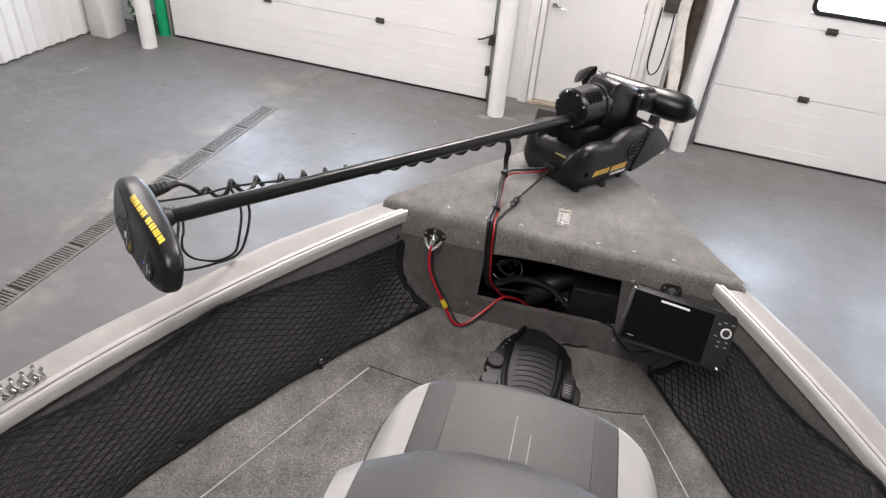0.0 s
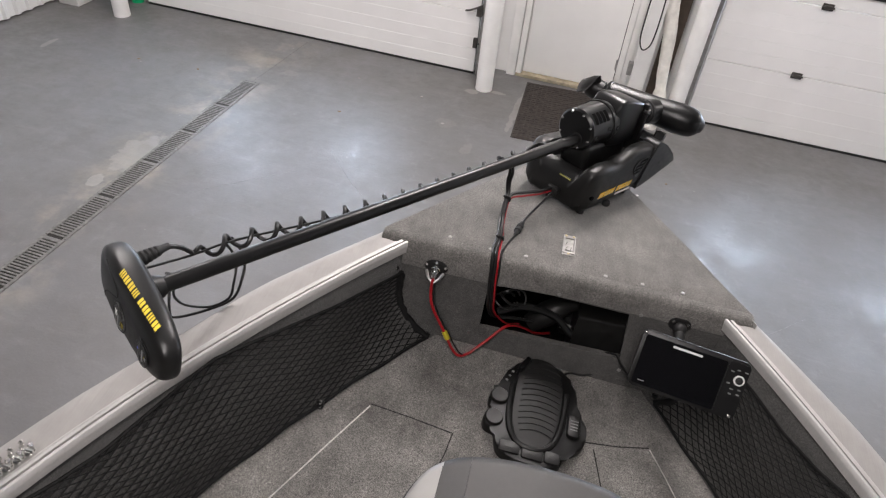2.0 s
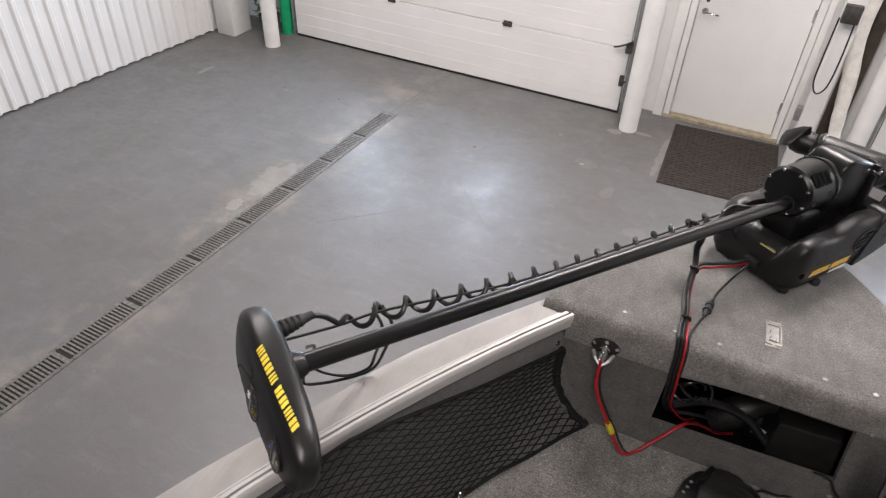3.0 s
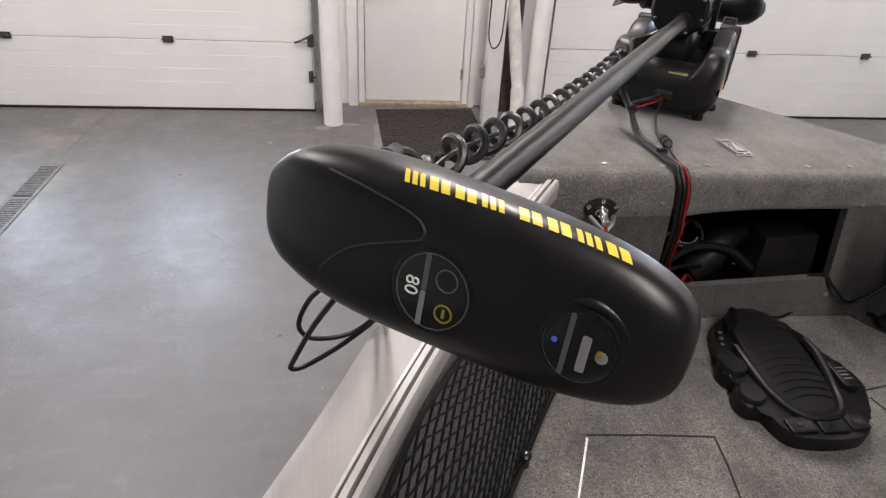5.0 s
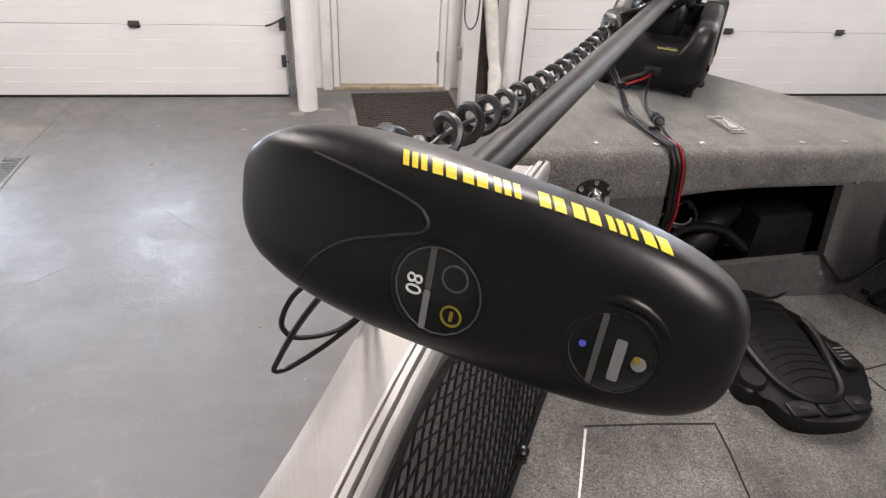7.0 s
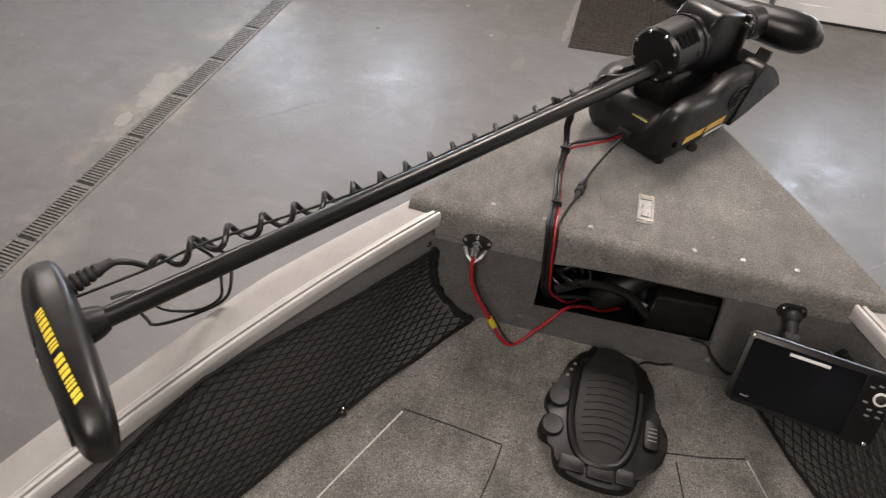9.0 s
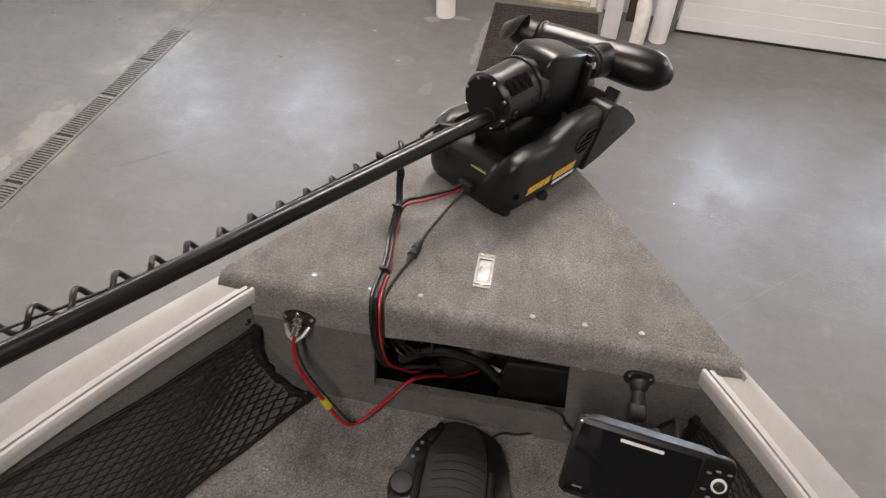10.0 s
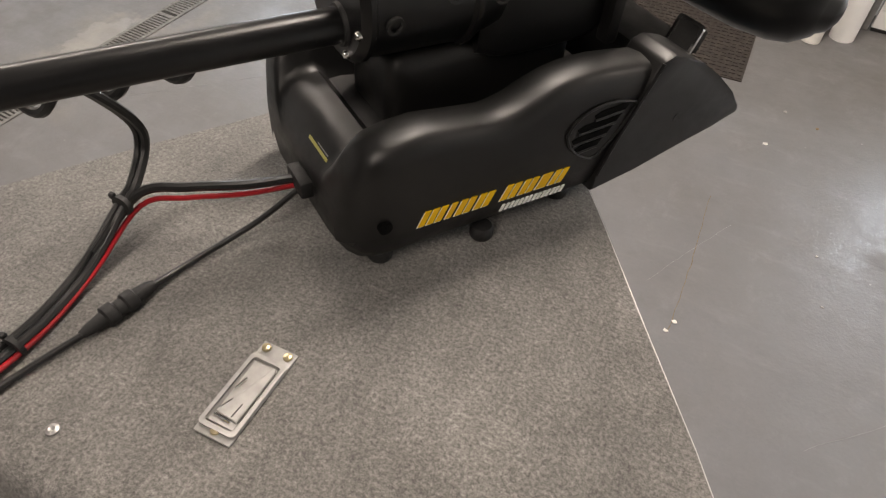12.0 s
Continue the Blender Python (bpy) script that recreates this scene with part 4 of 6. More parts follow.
# swept end arms
ARM = [(0.286, 0.012), (0.289, 0.035), (0.301, 0.075), (0.316, 0.112), (0.330, 0.150), (0.341, 0.172), (0.356, 0.177), (0.380, 0.170), (0.407, 0.156), (0.445, 0.130), (0.482, 0.100), (0.506, 0.076), (0.512, 0.066), (0.507, 0.061), (0.470, 0.053), (0.4215, 0.0425), (0.350, 0.025)]
for v0, v1 in ((NEAR - 0.004, 0.030), (FAR - 0.05, FAR + 0.004)):
    bm = B()
    prism(bm, ARM, v0, v1, axes=(Vector(), Vector((1, 0, 0)), Vector((0, 0, 1)), Vector((0, 1, 0))))
    bmesh.ops.bevel(bm, geom=list(bm.edges), offset=0.004, segments=2, affect="EDGES", profile=0.5)
    arm = part("ramp_arm", bm, M_ABS, tm, "swept black plastic ramp arm")
    # black ends of this pin paint the shade of a screw hole
    bm = B()
    lathe(bm, (0.395, v0 - 0.0006, 0.088), (0, 1, 0), [(0, 0.006), (v1 - v0 + 0.0012, 0.006)], 12)
    part("screw_hole_shade", bm, M_RUBBER, arm)
    bm = B()
    tube(bm, spline([(0.289, v0 - 0.0005, 0.038), (0.302, v0 - 0.0005, 0.078), (0.317, v0 - 0.0005, 0.115), (0.340, v0 - 0.0005, 0.171)], 4), 0.0022, 6)
    part("arm_edge", bm, M_SATIN, arm)
# cross plate and bright clip between the arms
bm = B()
prism(bm, [(0.370, 0.04), (0.47, 0.065), (0.48, 0.095), (0.44, 0.150), (0.37, 0.150)], 0.030, FAR - 0.05, axes=(Vector(), Vector((1, 0, 0)), Vector((0, 0, 1)), Vector((0, 1, 0))))
part("cradle", bm, M_ABS, tm, "black motor cradle")
bm = B()
CLIP = (Vector((0.405, 0.010, 0.172)), Vector((0, 1, 0)), Vector((0.35, 0, 0.94)), Vector((-0.94, 0, 0.35)))
o, i_ = rounded(0.038, 0.036, 0.005), rounded(0.031, 0.029, 0.004)
rings(bm, [[CLIP[0] + CLIP[1] * p[0] + CLIP[2] * p[1] + CLIP[3] * d for p in q] for q, d in ((o, 0.0), (o, 0.004), (i_, 0.004), (i_, 0.0), (o, 0.0))], True, False)
cl = part("clip", bm, M_CHROME, tm, "bright square metal clip")
bm = B()
prism(bm, rounded(0.030, 0.028, 0.004), -0.014, 0.001, axes=CLIP)
part("clip_window", bm, M_RUBBER, cl)
# label on the rear top and cable entry
def decal(bm, tree, quad, start, way, lift=0.0006, n=4):
    """A patch laid on a surface: quad of four points, cast along way."""
    grid = []
    for i in range(n + 1):
        row = []
        for j in range(n + 1):
            a, b = i / n, j / n
            p = (Vector(quad[0]) * (1 - a) + Vector(quad[1]) * a) * (1 - b) + (Vector(quad[3]) * (1 - a) + Vector(quad[2]) * a) * b
            hit, nrm, _, _ = tree.ray_cast(p, Vector(way))
            if hit is None:
                hit, nrm = p, -Vector(way)
            row.append(bm.verts.new(hit - Vector(way) * lift))
        grid.append(row)
    for r0, r1 in zip(grid, grid[1:]):
        for j in range(n):
            bm.faces.new((r0[j], r1[j], r1[j + 1], r0[j + 1]))
    return bm


bm = B()
decal(bm, base_tree, [(-0.0078, 0.058, 0.3), (-0.0060, 0.058, 0.3), (-0.0060, 0.104, 0.3), (-0.0078, 0.104, 0.3)], None, (0, 0, -1), 0.0012)
part("label_bar", bm, M_OLIVE, body, "dull yellow bar of small print", smooth=None)
bm = B()
decal(bm, base_tree, [(-0.0050, 0.060, 0.3), (-0.0042, 0.060, 0.3), (-0.0042, 0.086, 0.3), (-0.0050, 0.086, 0.3)], None, (0, 0, -1), 0.0012)
part("label_bar", bm, M_GREYMARK, body, "grey bar of small print", smooth=None)
bm = B()
box(bm, (-0.030, 0.080, 0.034), (-0.008, 0.122, 0.056), 0.004, 2)
part("cable_gland", bm, M_RUBBER, body)

# canister round the top of the shaft
CV, CZ, CR = 0.118, 0.240, 0.067
bm = B()
lathe(bm, (0.033, CV, CZ), (1, 0, 0), [(0.0, 0.060), (0.003, CR - 0.003), (0.007, CR + 0.001), (0.012, CR + 0.001), (0.014, CR - 0.002), (0.090, CR), (0.112, CR + 0.001), (0.114, CR + 0.005), (0.121, CR + 0.005), (0.123, CR), (0.150, CR - 0.002), (0.170, CR - 0.016)], 40)
can = part("motor_canister", bm, M_SATIN, tm, "glossy black steering canister", smooth=35)
for k in range(8):
    a = 2 * math.pi * (k + 0.4) / 8
    bm = B()
    lathe(bm, (0.0295, CV + 0.058 * math.cos(a), CZ + 0.058 * math.sin(a)), (1, 0, 0), [(0, 0.0030), (0.002, 0.0045), (0.008, 0.0045)], 8)
    part("screw", bm, M_CHROME, can, "small bright screw")
# vent slots and bosses on its upper right side
def on_can(u, deg, lift=0.0):
    a = radians(deg)
    return Vector((u, CV + (CR + lift) * math.cos(a), CZ + (CR + lift) * math.sin(a)))


def can_patch(u0, u1, d0, d1, lift):
    bm = B()
    rows = [[on_can(u, d0 + (d1 - d0) * j / 6, l) for j in range(7)] for u in (u0, u1) for l in (lift,)]
    rings(bm, rows, False, False)
    return bm


# black patches on the closed surface paint the shade inside the vents
for k in range(4):
    part("vent_slot_shade", can_patch(0.054 + k * 0.0190, 0.0690 + k * 0.0190, 116, 148, 0.0012), M_SHADEBLACK, can, "black patch painted for the shade in a vent opening", smooth=None)
for u, d in ((0.0635, 188), (0.125, 172), (0.1767, 180)):
    a = radians(d)
    bm = B()
    lathe(bm, on_can(u, d, -0.004), (0, math.cos(a), math.sin(a)), [(0, 0.009), (0.0055, 0.009), (0.0055, 0.006), (0.001, 0.006)], 14)
    part("screw_boss", bm, M_RUBBER, can)
for d in (100, 140, 180, 220):
    part("rib", can_patch(0.1485, 0.1510, d, d + 14, 0.0058), M_PIT, can, smooth=None)
# gear housing in front of the canister
bm = B()
sect = [(0.165, 0.066, 0.170, 0.170, 0.290), (0.185, 0.060, 0.168, 0.165, 0.318), (0.205, 0.056, 0.166, 0.165, 0.324), (0.250, 0.054, 0.164, 0.165, 0.314), (0.300, 0.056, 0.164, 0.165, 0.298), (0.335, 0.062, 0.160, 0.175, 0.284), (0.352, 0.070, 0.155, 0.185, 0.272)]
loops = []
for u, v0, v1, z0, z1 in sect:
    o = rounded(v1 - v0, z1 - z0, 0.009, 3)
    loops.append([Vector((u, (v0 + v1) / 2 + p[0], (z0 + z1) / 2 + p[1])) for p in o])
rings(bm, loops)
gh = part("gear_housing", bm, M_SATIN, tm, "black gear housing", smooth=45)
bm = B()
box(bm, (0.318, 0.042, 0.16), (0.336, 0.062, 0.292), 0.005, 2)
part("bracket", bm, M_ABS, gh)
bm = B()
lathe(bm, (0.327, 0.036, 0.268), (0, 1, 0), [(0, 0.008), (0.012, 0.011), (0.02, 0.011)], 12)
part("bolt", bm, M_CHROME, gh, "bright bolt head")
# support under the canister
bm = B()
box(bm, (0.07, 0.07, 0.085), (0.30, 0.175, 0.185), 0.02, 3)
part("saddle", bm, M_ABS, tm, "black saddle under the canister")

# lower motor lying across the arms
p1, p2 = Vector((0.412, 0.272, 0.224)), Vector((0.549, -0.070, 0.206))
ax = (p2 - p1).normalized()
Lm = (p2 - p1).length
bm = B()
R = 0.0455
lathe(bm, p1, ax, [(h * Lm / 0.409, r) for h, r in ((0.0, 0.030), (0.004, R - 0.006), (0.012, R), (0.02, R), (0.022, R - 0.002), (0.09, R), (0.20, R + 0.002), (0.255, R + 0.006), (0.30, R + 0.009), (0.345, R + 0.007), (0.370, R + 0.001), (0.384, R - 0.009), (0.390, R - 0.014), (0.392, R - 0.018), (0.402, R - 0.024), (0.408, R - 0.036), (0.409, 0.001))], 36)
low = part("lower_motor", bm, M_SATIN, tm, "glossy black motor tube with a rounded nose", smooth=40)
bm = B()
j0, j1 = Vector((0.330, 0.095, 0.240)), p1 + ax * 0.195
lathe(bm, j0, j1 - j0, [(0, 0.030), (0.025, 0.036), (0.045, 0.032), (0.070, 0.034), (0.090, 0.042), ((j1 - j0).length, 0.045)], 24)
part("collar", bm, M_SATIN, tm, "ribbed black collar")
for k in range(2):
    bm = B()
    q = j0 + (j1 - j0).normalized() * (0.050 + k * 0.020)
    lathe(bm, q, j1 - j0, [(0, 0.036), (0.002, 0.041), (0.008, 0.041), (0.010, 0.036)], 24)
    part("collar_ring", bm, M_RUBBER, low)
# propeller
hub = p1 - ax * 0.004
bm = B()
lathe(bm, hub, -ax, [(0.0, 0.034), (0.03, 0.038), (0.055, 0.034), (0.07, 0.018), (0.072, 0.001)], 24)
prop = part("propeller", bm, M_ABS, tm, "black plastic propeller")
def blade(tip, mid, root, wid):
    bm = B()
    line = spline([root, mid, tip], 8)
    loops = []
    for i, q in enumerate(line):
        t = i / (len(line) - 1)
        d = (line[min(i + 1, len(line) - 1)] - line[max(i - 1, 0)]).normalized()
        n = (ax * 0.85 + Vector((0, 0, 0.5))).normalized()
        s = d.cross(n).normalized()
        w = wid * (0.55 + 1.1 * t - 1.25 * t ** 3) + 0.004
        loops.append([q + n * w, q + n * w * 0.3 + s * 0.005, q - n * w, q + n * w * 0.3 - s * 0.005])
    rings(bm, loops)
    return part("blade", bm, M_ABS, prop)


blade(Vector((0.334, 0.322, 0.220)), Vector((0.372, 0.318, 0.268)), hub - ax * 0.03 + Vector((-0.015, 0, 0.025)), 0.030)
blade(Vector((0.520, 0.345, 0.195)), Vector((0.475, 0.335, 0.180)), hub - ax * 0.03 + Vector((0.015, 0, -0.025)), 0.030)

# shaft
TMI = MOTOR.inverted() @ BOAT
def bl(x, y, z):
    """A place in the boat's axes, in the motor's axes."""
    return TMI @ Vector((x, y, z))


s0, s1 = bl(-0.848, -0.672, 0.226), bl(-0.0285, 0.434, 0.2275)
bm = B()
rod(bm, s0 - (s1 - s0).normalized() * 0.03, s1 + (s1 - s0).normalized() * 0.004, 0.0170, 24)
shaft = part("shaft", bm, M_SATIN, tm, "long glossy black shaft")
bm = B()
sd_ = (s1 - s0).normalized()
lathe(bm, s1 - sd_ * 0.034, sd_, [(0, 0.020), (0.012, 0.024), (0.02, 0.024)], 20)
part("shaft_collar", bm, M_RUBBER, shaft)

# control head at the other end of the shaft
hx = (bl(-0.742, -0.819, 0.285) - bl(-0.876, -0.714, 0.290)).normalized()
hs = -sd_
hs = (hs - hx * hs.dot(hx)).normalized()
hz = hx.cross(hs)
if hz.z < 0:
    hz = -hz
HC = bl(-0.809, -0.767, 0.238)
def hp(x, s, z):
    return HC + hx * x + hs * s + hz * z


# a blunt, slightly tapering capsule, leaning back a little
def head_loop(x, grow=0.0, count=48):
    p = 2.71 if x < 0 else 3.41
    k = max(0.012, max(0.0, 1 - abs(x) ** p) ** (1 / p)) * (1 - 0.099 * x)
    out = []
    for j in range(count):
        f = 2 * math.pi * j / count
        c, s = math.cos(f), math.sin(f)
        n = 3.3 if c > 0 else 3.2
        S = math.copysign(abs(c) ** (2 / n), c) * ((0.0410 if c > 0 else 0.0290) * k + grow)
        Z = math.copysign(abs(s) ** (2 / n), s) * (0.0641 * k + grow)
        X = x * (0.1771 + grow)
        out.append(hp(-0.0447 + X, -0.0189 + S * 0.9905 - Z * 0.1379 + 0.0498 * X, -0.0074 + S * 0.1379 + Z * 0.9905 + 0.0054 * X))
    return out


bm = B()
rings(bm, [head_loop(-math.cos(math.pi * i / 40)) for i in range(41)])
hb = bm.copy()
head_tree = BVHTree.FromBMesh(hb)
hb.free()
head = part("control_head", bm, M_SHELL, tm, "rounded black control head with two round displays", smooth=60)
FACE = (-(hs * 0.985 + hz * 0.15)).normalized()
def on_face(x, z, lift=0.0):
    p = hp(x, 0.2, z)
    hit, _, _, _ = head_tree.ray_cast(p, -hs)
    return (hit if hit is not None else hp(x, 0.03, z)) + (-FACE) * lift


for cx, cz, r, name in ((-0.041, -0.010, 0.0295, "speed"), (0.0668, -0.009, 0.0245, "link")):
    c = on_face(cx, cz)
    e1 = hx
    e2 = (hz - FACE * hz.dot(FACE)).normalized()
    bm = B()
    lathe(bm, c + FACE * 0.004, -FACE, [(0, r + 0.003), (0.0048, r + 0.003), (0.0056, r + 0.0015), (0.0054, r - 0.0005)], 36, caps=False)
    bezel = part("display_bezel", bm, M_SATIN, head, "raised black bezel")
    bm = B()
    lathe(bm, c + FACE * 0.004, -FACE, [(0, r), (0.0046, r), (0.0050, r - 0.004)], 36)
    lens = part("display_lens", bm, M_LENS, head, "smoked round display")
    def mark(w, h, x, z, m, nm, lab, rr=0.0015, lift=0.0011):
        bm = B()
        prism(bm, rounded(w, h, min(rr, w / 2.2, h / 2.2)), 0, 0.0006, axes=(c + e1 * x + e2 * z - FACE * lift, e1, e2, -FACE))
        part(nm, bm, m, lens, lab, smooth=None)
    def ring_mark(r0, r1, x, z, m, nm, lab, lift=0.0011):
        bm = B()
        lathe(bm, c + e1 * x + e2 * z - FACE * lift, -FACE, [(0, r0), (0.0006, r0), (0.0006, r1), (0, r1)], 20, caps=False)
        part(nm, bm, m, lens, lab, smooth=None)
    if name == "speed":
        mark(0.0040, 0.028, -0.0065, 0.0135, M_FAINT, "divider", "grey divider line")
        mark(0.0042, 0.027, -0.0065, -0.0145, M_GREYMARK, "divider", "grey divider line")
        ring_mark(0.0290, 0.0280, 0.0, 0.0, M_FAINT, "dial_ring", "thin grey ring", 0.0008)
        ring_mark(0.0072, 0.0058, 0.0115, -0.013, M_GOLD, "power_mark", "yellow ring mark")
        mark(0.0022, 0.007, 0.0115, -0.013, M_GOLD, "power_bar", "yellow bar mark")
        ring_mark(0.0085, 0.0001, 0.010, 0.012, M_RUBBERGREY, "button", "dark round button")
        ring_mark(0.0088, 0.0076, 0.010, 0.012, M_FAINT, "button_ring", "faint ring round the button", 0.0014)
        # the number, read from the side
        cu = bpy.data.curves.new("number", "FONT")
        cu.body, cu.size, cu.extrude, cu.align_x, cu.align_y = "80", 0.0150, 0.0003, "CENTER", "CENTER"
        tmp = bpy.data.objects.new("number_tmp", cu)
        scene.collection.objects.link(tmp)
        bpy.context.view_layer.update()
        me = bpy.data.meshes.new_from_object(tmp.evaluated_get(bpy.context.evaluated_depsgraph_get()))
        bpy.data.objects.remove(tmp)
        me.materials.clear()
        me.materials.append(M_WHITE)
        num = new("number", me)
        num.parent = lens
        o = c + e1 * -0.0165 - FACE * 0.0013 - BASE[lens.name]
        tx, ty = -e2, e1
        num.matrix_basis = Matrix(((tx.x, ty.x, -FACE.x, o.x), (tx.y, ty.y, -FACE.y, o.y), (tx.z, ty.z, -FACE.z, o.z), (0, 0, 0, 1)))
        tagged(num, "white number 80")
    else:
        mark(0.0036, 0.045, -0.008, 0.0, M_FAINT, "divider", "grey divider line")
        mark(0.0062, 0.026, 0.004, -0.003, M_GREYMARK, "logo_bar", "grey lettering bar")
        ring_mark(0.0250, 0.0240, 0.0, 0.0, M_FAINT, "dial_ring", "thin grey ring", 0.0008)
        ring_mark(0.0042, 0.0001, 0.0155, -0.001, M_GREYMARK, "logo_dot", "pale round mark")
        ring_mark(0.0022, 0.0001, 0.0140, 0.0015, M_GOLD, "logo_spot", "small gold spot", 0.0016)
        ring_mark(0.0020, 0.0001, -0.0165, 0.0, mat("blue_mark", plain, (0.10, 0.12, 0.62), 0.4), "indicator", "blue indicator")
bm = B()
c = on_face(0.0668, -0.009)
e2 = (hz - FACE * hz.dot(FACE)).normalized()
tube(bm, [c + hx * 0.0315 * math.cos(a) + e2 * 0.0315 * math.sin(a) + FACE * (0.002 + 0.0035 * abs(math.cos(a))) for a in [radians(-20 + 220 * k / 30) for k in range(31)]], [0.0005 + 0.0036 * math.sin(math.pi * k / 30) for k in range(31)], 8)
part("display_hood", bm, M_SHELL, head, smooth=60)
# seam of the nose cover
bm = B()
seam = [on_face(x, z, 0.0004) for x, z in ((-0.149, -0.046), (-0.134, -0.022), (-0.111, -0.001), (-0.080, 0.0135), (-0.060, 0.0215), (-0.0555, 0.0255), (-0.0555, 0.0305), (-0.063, 0.0365), (-0.082, 0.0405), (-0.114, 0.0440), (-0.146, 0.0450))]
tube(bm, spline(seam, 6), 0.0014, 6)
part("cover_seam", bm, M_RUBBER, head)
# glossy nose cover inside the seam
OUT = [(-0.149, -0.046), (-0.134, -0.022), (-0.111, -0.001), (-0.080, 0.0135), (-0.060, 0.0215), (-0.0555, 0.0265), (-0.063, 0.0365), (-0.082, 0.0405), (-0.114, 0.0440), (-0.150, 0.0455), (-0.30, 0.046), (-0.30, -0.046)]
def within(x, z):
    inside = False
    for (xa, za), (xb, zb) in zip(OUT, OUT[1:] + OUT[:1]):
        if (za > z) != (zb > z) and x < (xb - xa) * (z - za) / (zb - za) + xa:
            inside = not inside
    return inside


bm = B()
grid = [[bm.verts.new(q) for q in head_loop(-math.cos(math.pi / 2 * i / 160), 0.0007, 240)] for i in range(1, 161)]
for r0, r1 in zip(grid, grid[1:]):
    for j in range(240):
        quad = (r0[j], r0[(j + 1) % 240], r1[(j + 1) % 240], r1[j])
        c = sum((v.co for v in quad), Vector()) / 4 - HC
        if c.dot(hs) > -0.012 and within(c.dot(hx), c.dot(hz)):
            bm.faces.new(quad)
bmesh.ops.delete(bm, geom=[v for v in bm.verts if not v.link_faces], context="VERTS")
part("nose_cover", bm, M_SATIN, head, "smooth glossy nose cover", smooth=60)
# yellow shapes along the upper edge
LU, LS = (hs * 0.22 + hz * 0.975).normalized(), (hs * 0.975 - hz * 0.22).normalized()
for k in range(8):
    x = -0.0860 + k * 0.0202 + (0.0075 if k > 3 else 0.0)
    def up(xx, e):
        return hp(xx, -0.0070, 0.0495) + LU * 0.2 + LS * e
    def patch(x0, x1, e0, e1):
        """A slanted patch of the lettering between two lengths and two heights."""
        decal(bm, head_tree, [up(x0 + 0.5 * e0, e0), up(x1 + 0.5 * e0, e0), up(x1 + 0.5 * e1, e1), up(x0 + 0.5 * e1, e1)], None, -LU, lift, 3)
    w, h = 0.0182, 0.0064
    bm, lift = B(), 0.0007
    for x0, x1, e0, e1 in ((0.0, 0.0070, -h, h), (0.0090, 0.0160, -h, h)) if k % 3 else ((0.0, 0.0042, -h, h), (0.0062, 0.0104, -h, h), (0.0124, 0.0166, -h, h)):
        patch(x + x0, x + x1, e0, e1)
    part("yellow_mark", bm, M_LEMON, head, "yellow lettering shape", smooth=None)
# neck boot and coiled cable
bm = B()
lathe(bm, s0 - sd_ * 0.022, sd_, [(0, 0.034), (0.018, 0.029), (0.036, 0.026), (0.050, 0.020)], 24)
part("neck", bm, M_ABS, head)
b0, b1 = bl(-0.897, -0.650, 0.262), bl(-0.852, -0.553, 0.262)
bm = B()
lathe(bm, b0, b1 - b0, [(0, 0.017), (0.018, 0.017), (0.020, 0.012), (0.024, 0.0155), (0.029, 0.0155), (0.031, 0.011), (0.035, 0.0145), (0.040, 0.0145), (0.042, 0.010), (0.046, 0.0135), (0.051, 0.013), (0.053, 0.0095), (0.057, 0.012), (0.062, 0.011), (0.066, 0.009), (0.085, 0.0075)], 16)
part("cable_boot", bm, M_RUBBER, head, "ribbed rubber strain relief")
c0, c1 = bl(-0.7693, -0.455, 0.222), bl(-0.1938, 0.375, 0.1632)
SAG = Vector((0, 0, -0.0245))


def coil_axis(t):
    """The hanging line about which the coiled cable winds."""
    return c0 + (c1 - c0) * t + SAG * 4 * max(0.0, t) * (1 - t)


b2 = b0 + (b1 - b0).normalized() * 0.08
EXTRA = 1.6      # turns on the head's side of the hanging line
c2 = coil_axis(-EXTRA / 15.5)
line = [b2 + (c2 - b2) * (k / 8) + Vector((0, 0, 0.008 * math.sin(math.pi * k / 8))) for k in range(8)]
cd = (c1 - c0).normalized()
cs, cu_, _ = frame_of(cd)
TURNS = 15.5 + EXTRA
bm = B()
for k in range(int(TURNS * 16) + 1):
    t = (k / 16 - EXTRA) / 15.5
    a = 2 * math.pi * (k / 16 + 0.11)
    grow = min(1, 0.20 + k / 16 / 0.8)
    line.append(coil_axis(t) + (cs * math.cos(a) + cu_ * math.sin(a)) * (0.0170 - 0.0020 * t) * grow)
line += spline([line[-1], coil_axis(1.06) + Vector((0, 0, 0.008)), bl(-0.125, 0.400, 0.195), bl(-0.060, 0.425, 0.215)], 6)[1:]
tube(bm, line, 0.0054, 8)
part("coiled_cable", bm, M_CORD, tm, "coiled black power cable along the shaft")
bm = B()
tube(bm, spline([b0 + Vector((0.004, 0, -0.022)), c2 + Vector((0, 0, -0.004)), c0, coil_axis(0.3) + cs * 0.006, coil_axis(0.6) - cs * 0.005, c1], 8), 0.0028, 6)
part("thin_cable", bm, M_CORD, tm, "thin black transducer cable")
